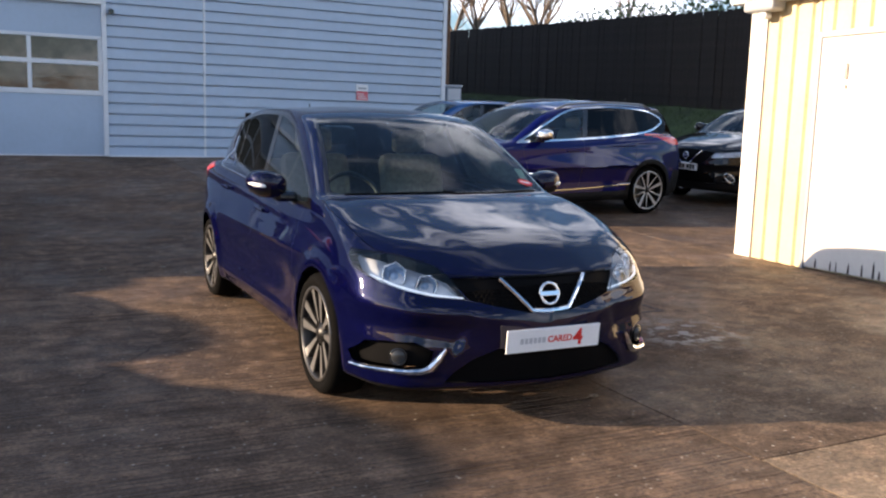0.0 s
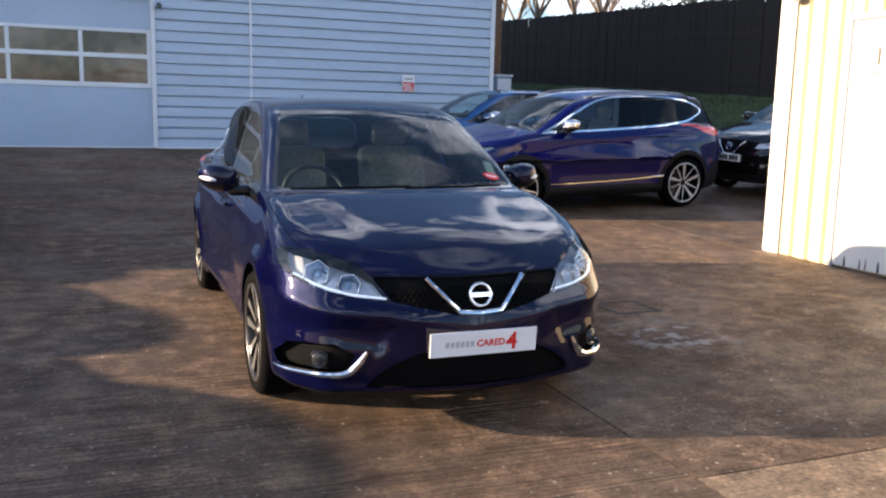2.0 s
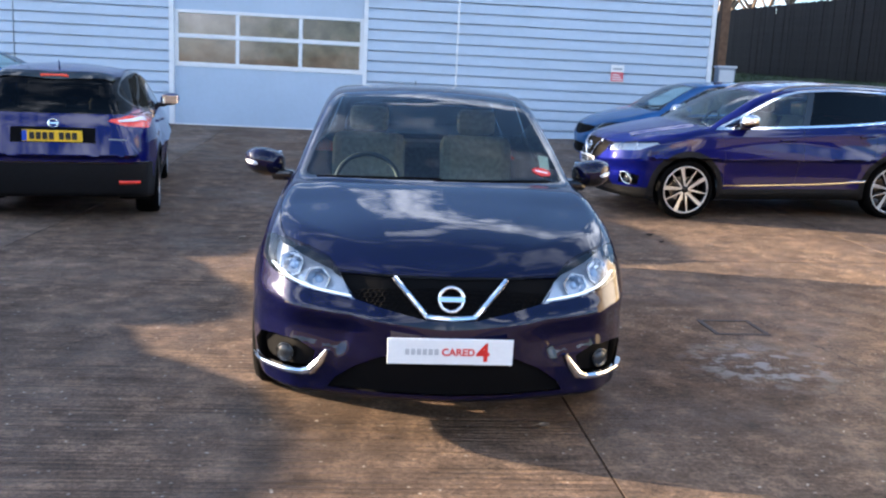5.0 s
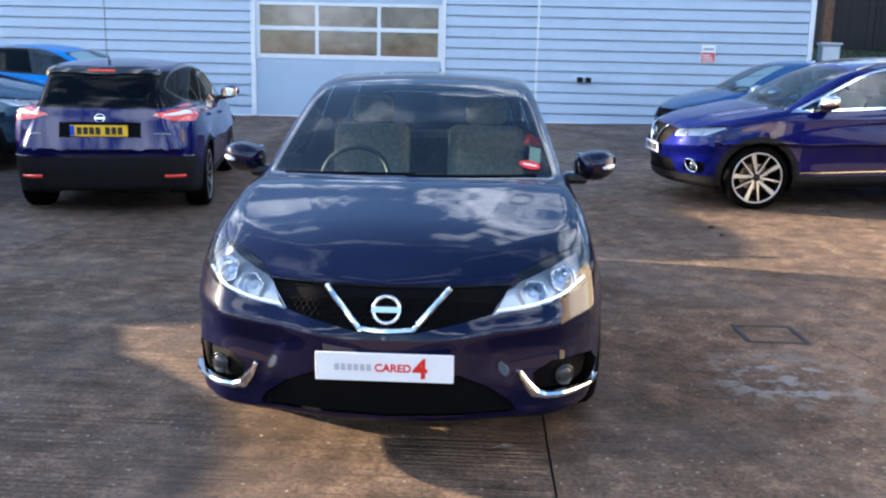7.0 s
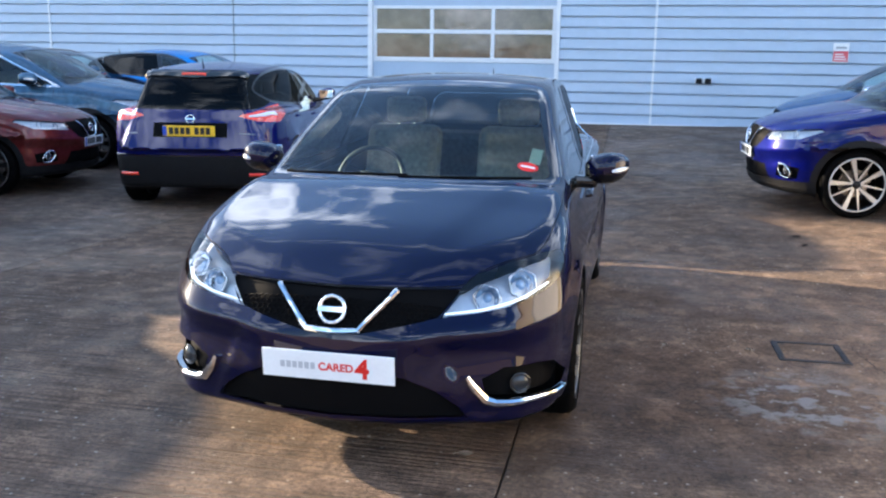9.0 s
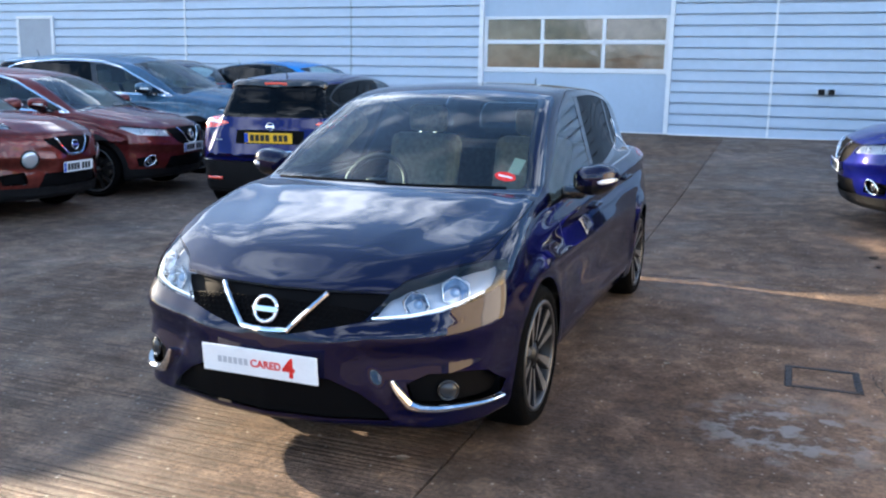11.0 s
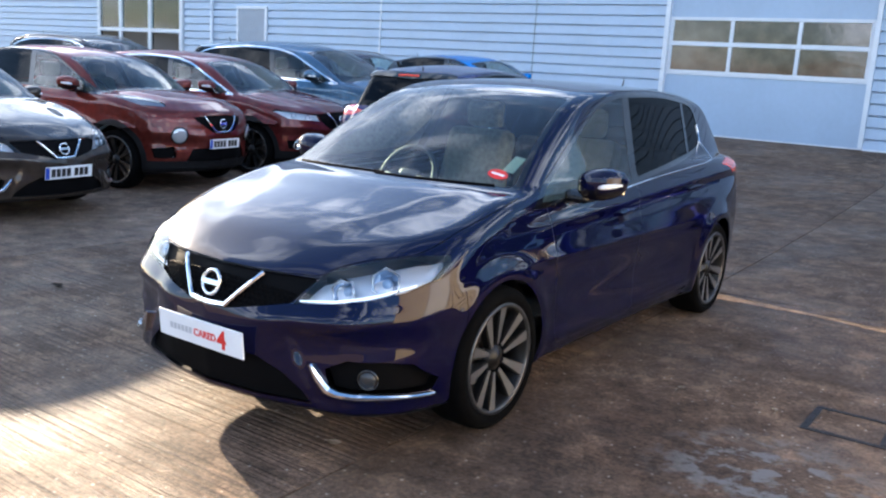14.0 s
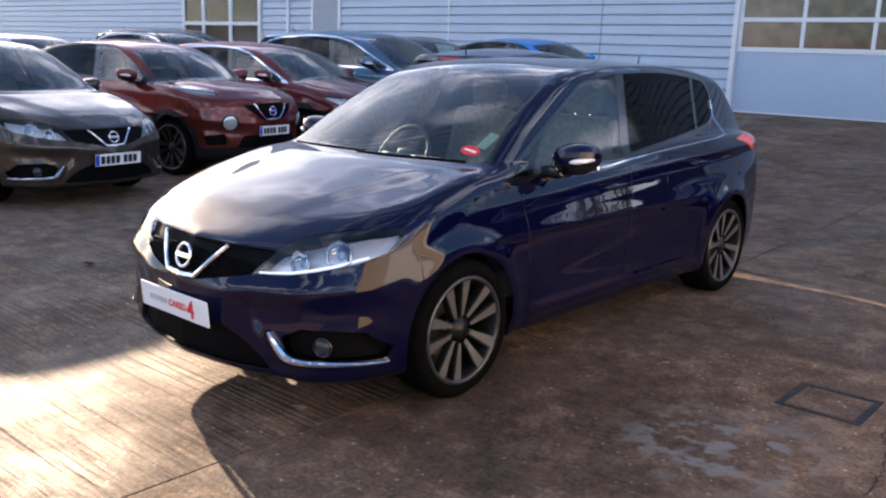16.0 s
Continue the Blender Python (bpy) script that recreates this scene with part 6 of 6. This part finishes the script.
hero = hatch_car(HATCH_SPEC, stand(0, 0, 0), "ink_blue", "dark ink-blue five-door hatchback parked on damp concrete", h=0.023, detail=True)
show_plate, pm = dress_front(HATCH_SPEC, hero, "ink_blue", 0.438, P_CUPS, P_VEE, 0.638, -2.262, blank=True, tilt=5.0)
comb(HATCH_SPEC, hero, -0.44, 0.44, 0.57, 0.715, 0.027, 0.0024, lambda x, z: float(polygon(HATCH_SPEC["grille"], np.array([abs(x)]), np.array([z]))[0]))
wipers(HATCH_SPEC, hero)
for s in (-1, 1):
    bm = ribbon(HATCH_SPEC, FOG_TRIM(s), [0.014, 0.032, 0.038, 0.030, 0.024, 0.012], 0.022, 60, nose=True)
    part("fog_light_trim", bm, M["chrome"], hero, "bright L-shaped fog lamp trim")
    bm = ribbon(HATCH_SPEC, [(s * 0.41, -2.1, 0.634), (s * 0.55, -2.05, 0.649), (s * 0.70, -1.93, 0.682), (s * 0.775, -1.80, 0.715)], [0.006, 0.010, 0.011, 0.007], 0.006, 24, lift=-0.022, nose=True)
    part("day_light_strip", bm, M["day_light"], hero, "glowing white light guide in the headlight")
    bm = ribbon(HATCH_SPEC, [(s * 0.9, -0.72, 0.958), (s * 0.9, -0.13, 0.979), (s * 0.9, 0.4, 1.026), (s * 0.9, 0.85, 1.067), (s * 0.87, 1.2, 1.102), (s * 0.80, 1.40, 1.145), (s * 0.75, 1.45, 1.21), (s * 0.70, 1.465, 1.30)], 0.012, 0.006, 40)
    part("window_line_trim", bm, M["chrome"], hero, "thin bright strip under the side windows")
# the show plate: a grey word as bars, then red lettering
face = pm @ pose(0, -0.0045, 0, 90, 0, 0)
for k in range(6):
    x0 = -0.183 + 0.0235 * k
    part("lettering_bar", boxed((x0, -0.0052, -0.014), (x0 + 0.017, -0.0041, 0.012), 0, pm), M["print_pale"], show_plate)
text_mesh("CARED", 0.042, M["print_red"], show_plate, face @ Matrix.Translation((-0.036, -0.015, 0)), weight=0.0012)
text_mesh("4", 0.106, M["print_red"], show_plate, face @ Matrix.Translation((0.106, -0.036, 0)), weight=0.003)
# sticker inside the windscreen's lower corner, and a pale slip as a painted reflection
(p,), (n,) = on_skin(HATCH_SPEC, [(0.570, -1.0, 1.055)], 0.0015)
m = Matrix.Translation(p) @ Vector((0, 0, 1)).rotation_difference(Vector(n)).to_matrix().to_4x4()
oval = prism([(0.052 * math.cos(2 * math.pi * k / 24), 0.034 * math.sin(2 * math.pi * k / 24)) for k in range(24)], -0.0005, 0.0005, lambda a, b, c: m @ Vector((a, b, c)))
sticker = tagged(part("sticker", oval, M["print_red"]), "red oval sticker on the windscreen corner", "sticker")
sticker.matrix_world = hero.matrix_world
part("lettering_bar", boxed((-0.035, -0.006, 0.0006), (0.035, 0.006, 0.0012), 0, m), M["plate_white"], sticker)
(p,), (n,) = on_skin(HATCH_SPEC, [(0.600, -0.90, 1.11)], -0.010)
m = Matrix.Translation(p) @ Vector((0, 0, 1)).rotation_difference(Vector(n)).to_matrix().to_4x4()
paper = tagged(part("paper", boxed((-0.028, -0.07, -0.0006), (0.028, 0.05, 0.0006), 0, m), M["paper"]), "pale yellow slip behind the windscreen in place of a reflection", "paper")
paper.matrix_world = hero.matrix_world

side_on = hatch_car(SUV_SPEC, stand(4.54, 5.15, -85), "royal_blue", "royal blue crossover with bright window trim parked side-on", chrome_rim=True, rim_mat="alloy_bright", rails=True, mirror_chrome=True, style="thin")
dress_front(SUV_SPEC, side_on, "royal_blue", 0.60, Q_CUPS, Q_VEE, 0.765, -2.235, fog_at=(0.69, 0.46), fog_style="ring")
for s in (-1, 1):
    part("sill_trim", ribbon(SUV_SPEC, [(s, -0.85, 0.395), (s, 0.2, 0.42), (s, 0.95, 0.455)], 0.028, 0.012, 30), M["chrome"], side_on, "bright strip along the door foot")
black_q = hatch_car(SUV_SPEC, stand(9.49, 5.60, -80), "jet_black", "black crossover parked by the grassy bank")
dress_front(SUV_SPEC, black_q, "jet_black", 0.60, Q_CUPS, Q_VEE, 0.765, -2.235, fog_at=(0.69, 0.46), fog_style="ring")
rear_q = hatch_car(SUV_SPEC, stand(-3.89, 5.44, 191), "royal_blue", "royal blue crossover showing red tail lights and yellow plate", style="thin", wide=1.075)
plate_at(SUV_SPEC, rear_q, 2.203, 0.905, "plate_yellow", False)
emblem(SUV_SPEC, rear_q, (0, 2.2, 1.045), 0.042)
for x0 in (-0.62, 0.52):
    part("lettering_bar", ribbon(SUV_SPEC, [(x0, 2.1, 0.86), (x0 + 0.15, 2.1, 0.86)], 0.014, 0.003, 6), M["alloy"], rear_q)
part("spoiler", ribbon(SUV_SPEC, [(-0.55, 1.80, 1.49), (0.0, 1.92, 1.525), (0.55, 1.80, 1.49)], 0.11, 0.035, 20), M["gloss_black"], rear_q, "black roof spoiler with brake light")
part("brake_light", ribbon(SUV_SPEC, [(-0.12, 1.93, 1.505), (0.12, 1.93, 1.505)], 0.028, 0.040, 8), M["tail_red"], rear_q)
part("bumper_strip", ribbon(SUV_SPEC, [(-0.80, 1.95, 0.635), (-0.5, 2.1, 0.635), (0.0, 2.14, 0.635), (0.5, 2.1, 0.635), (0.80, 1.95, 0.635)], 0.018, 0.010, 30), M["gloss_black"], rear_q, "glossy step along the top of the bumper")
# black strip laid on the tailgate as the shade of a plate recess
part("plate_shade_strip", ribbon(SUV_SPEC, [(-0.36, 2.14, 0.905), (0.36, 2.14, 0.905)], 0.155, 0.006, 12), M["grille_black"], rear_q, "dark strip round the number plate in place of a shaded recess")
for s in (-1, 1):
    part("rear_reflector", ribbon(SUV_SPEC, [(s * 0.55, 2.1, 0.44), (s * 0.71, 2.0, 0.44)], 0.035, 0.016, 8), M["tail_red"], rear_q, "red rear reflector")
    part("tail_light_lens", ribbon(SUV_SPEC, [(s * 0.55, 2.05, 1.045), (s * 0.70, 1.98, 1.07), (s * 0.80, 1.85, 1.09)], [0.020, 0.048, 0.056], 0.008, 12), M["clear_white"], rear_q, "clear lens of the tail light")

row = "cars parked in a row"
grey = hatch_car(HATCH_SPEC, stand(-6.78, -0.45, 100), "bronze_grey", "bronze grey hatchback parked in the row", group=row)
dress_front(HATCH_SPEC, grey, "bronze_grey", 0.438, P_CUPS, P_VEE, 0.638, -2.262, tilt=5.0)
for s in (-1, 1):
    bm = ribbon(HATCH_SPEC, FOG_TRIM(s), [0.014, 0.032, 0.038, 0.030, 0.024, 0.012], 0.022, 60, nose=True)
    part("fog_light_trim", bm, M["chrome"], grey, "bright L-shaped fog lamp trim")
cross_red = hatch_car(CROSS_SPEC, stand(-7.40, 2.0, 100), "rust_red", "rust red small crossover with round lamps in the row", group=row, rim_mat="alloy_dark")
dress_front(CROSS_SPEC, cross_red, "rust_red", 0.55, [], J_VEE, 0.775, -2.125, 0.05, fog_at=(0.62, 0.36))
for s in (-1, 1):
    (p,), (n,) = on_skin(CROSS_SPEC, [(s * 0.60, -2.0, 0.64)], -0.012)
    lamp = part("round_headlight", ball_lens(p, n, 0.088, 0.35), M["lamp_clear"], cross_red, "large round headlight", smooth=True)
    part("lamp_ring", ring(Vector(p), Vector(n), 0.092, 0.010), M["gloss_black"], lamp, smooth=True)
wine = hatch_car(SUV_SPEC, stand(-7.70, 4.24, 100), "wine_red", "wine red crossover parked in the row", chrome_rim=True, group=row, rim_mat="alloy_dark")
dress_front(SUV_SPEC, wine, "wine_red", 0.60, Q_CUPS, Q_VEE, 0.765, -2.235, fog_at=(0.69, 0.46), fog_style="ring")
steel = hatch_car(SUV_SPEC, stand(-8.15, 6.75, 100), "steel_blue", "steel blue crossover parked in the row", chrome_rim=True, group=row, scale=1.12)
dress_front(SUV_SPEC, steel, "steel_blue", 0.60, Q_CUPS, Q_VEE, 0.765, -2.235, fog_at=(0.69, 0.46), fog_style="ring")
hatch_car(SUV_SPEC, stand(-9.2, 9.3, 100), "night_blue", "dark blue crossover parked at the end of the row", group=row, rails=True)
hatch_car(CROSS_SPEC, stand(-7.2, 10.4, 90), "sky_blue", "bright sky-blue small car parked near the workshop wall")
hatch_car(HATCH_SPEC, stand(5.35, 9.5, -85), "mid_blue", "mid blue hatchback parked close to the workshop wall", scale=0.96)
hatch_car(SUV_SPEC, stand(-13.9, 6.5, 100), "jet_black", "black crossover with bright window trim in the back row", chrome_rim=True, group="cars in the back row", rails=True, scale=1.10)
hatch_car(HATCH_SPEC, stand(-13.8, 3.2, 100), "silver", "silver hatchback parked in the back row", group="cars in the back row", scale=1.06)

# ---- litter on the yard ----
M["dead_leaf"] = material("dead_leaf", (0.030, 0.022, 0.014), 0.7, spread=0.4, scale=30)
M["pale_leaf"] = material("bleached_leaf", (0.34, 0.30, 0.24), 0.7, spread=0.3, scale=30)


def fallen_leaf(x, y, turn, size, pale):
    """A curled dead leaf: a pointed blade bent along its rib, with a stalk."""
    leaf = thing("fallen_leaf", stand(x, y, turn), "pale bleached leaf lying on the concrete" if pale else "dark curled dead leaf lying on the concrete", "leaf", "fallen leaves")
    mat = M["pale_leaf"] if pale else M["dead_leaf"]
    bm = bmesh.new()
    rows = []
    for k in range(9):
        f = k / 8
        w = size * 0.34 * math.sin(math.pi * f) ** 0.7 * (1.0 + 0.22 * (k % 2))
        z = 0.004 + size * 0.16 * (2 * f - 1) ** 2
        rows.append([bm.verts.new((size * (f - 0.5), s * w, z + abs(s) * w * 0.35)) for s in (-1, -0.5, 0, 0.5, 1)])
    for a, b in zip(rows, rows[1:]):
        for j in range(4):
            bm.faces.new((a[j], b[j], b[j + 1], a[j + 1]))
    bmesh.ops.solidify(bm, geom=bm.faces[:], thickness=0.0012)
    part("blade", bm, mat, leaf, smooth=True)
    stalk = bmesh.new()
    tube(stalk, [(-size * 0.48, 0, 0.004 + size * 0.15), (-size * 0.65, 0.004, 0.012), (-size * 0.85, 0.012, 0.003)], 0.0015, 5)
    part("stalk", stalk, mat, leaf)


for x, y, turn, size, pale in ((-2.48, -1.41, 20, 0.085, False), (-1.56, 2.77, 70, 0.08, True), (-1.03, 2.75, 10, 0.06, True), (2.59, 3.16, 5, 0.09, False), (2.60, 2.81, 40, 0.07, False), (0.47, -1.96, 15, 0.06, True), (1.30, -0.26, 80, 0.045, True), (1.76, -0.24, 120, 0.045, True)):
    fallen_leaf(x, y, turn, size, pale)
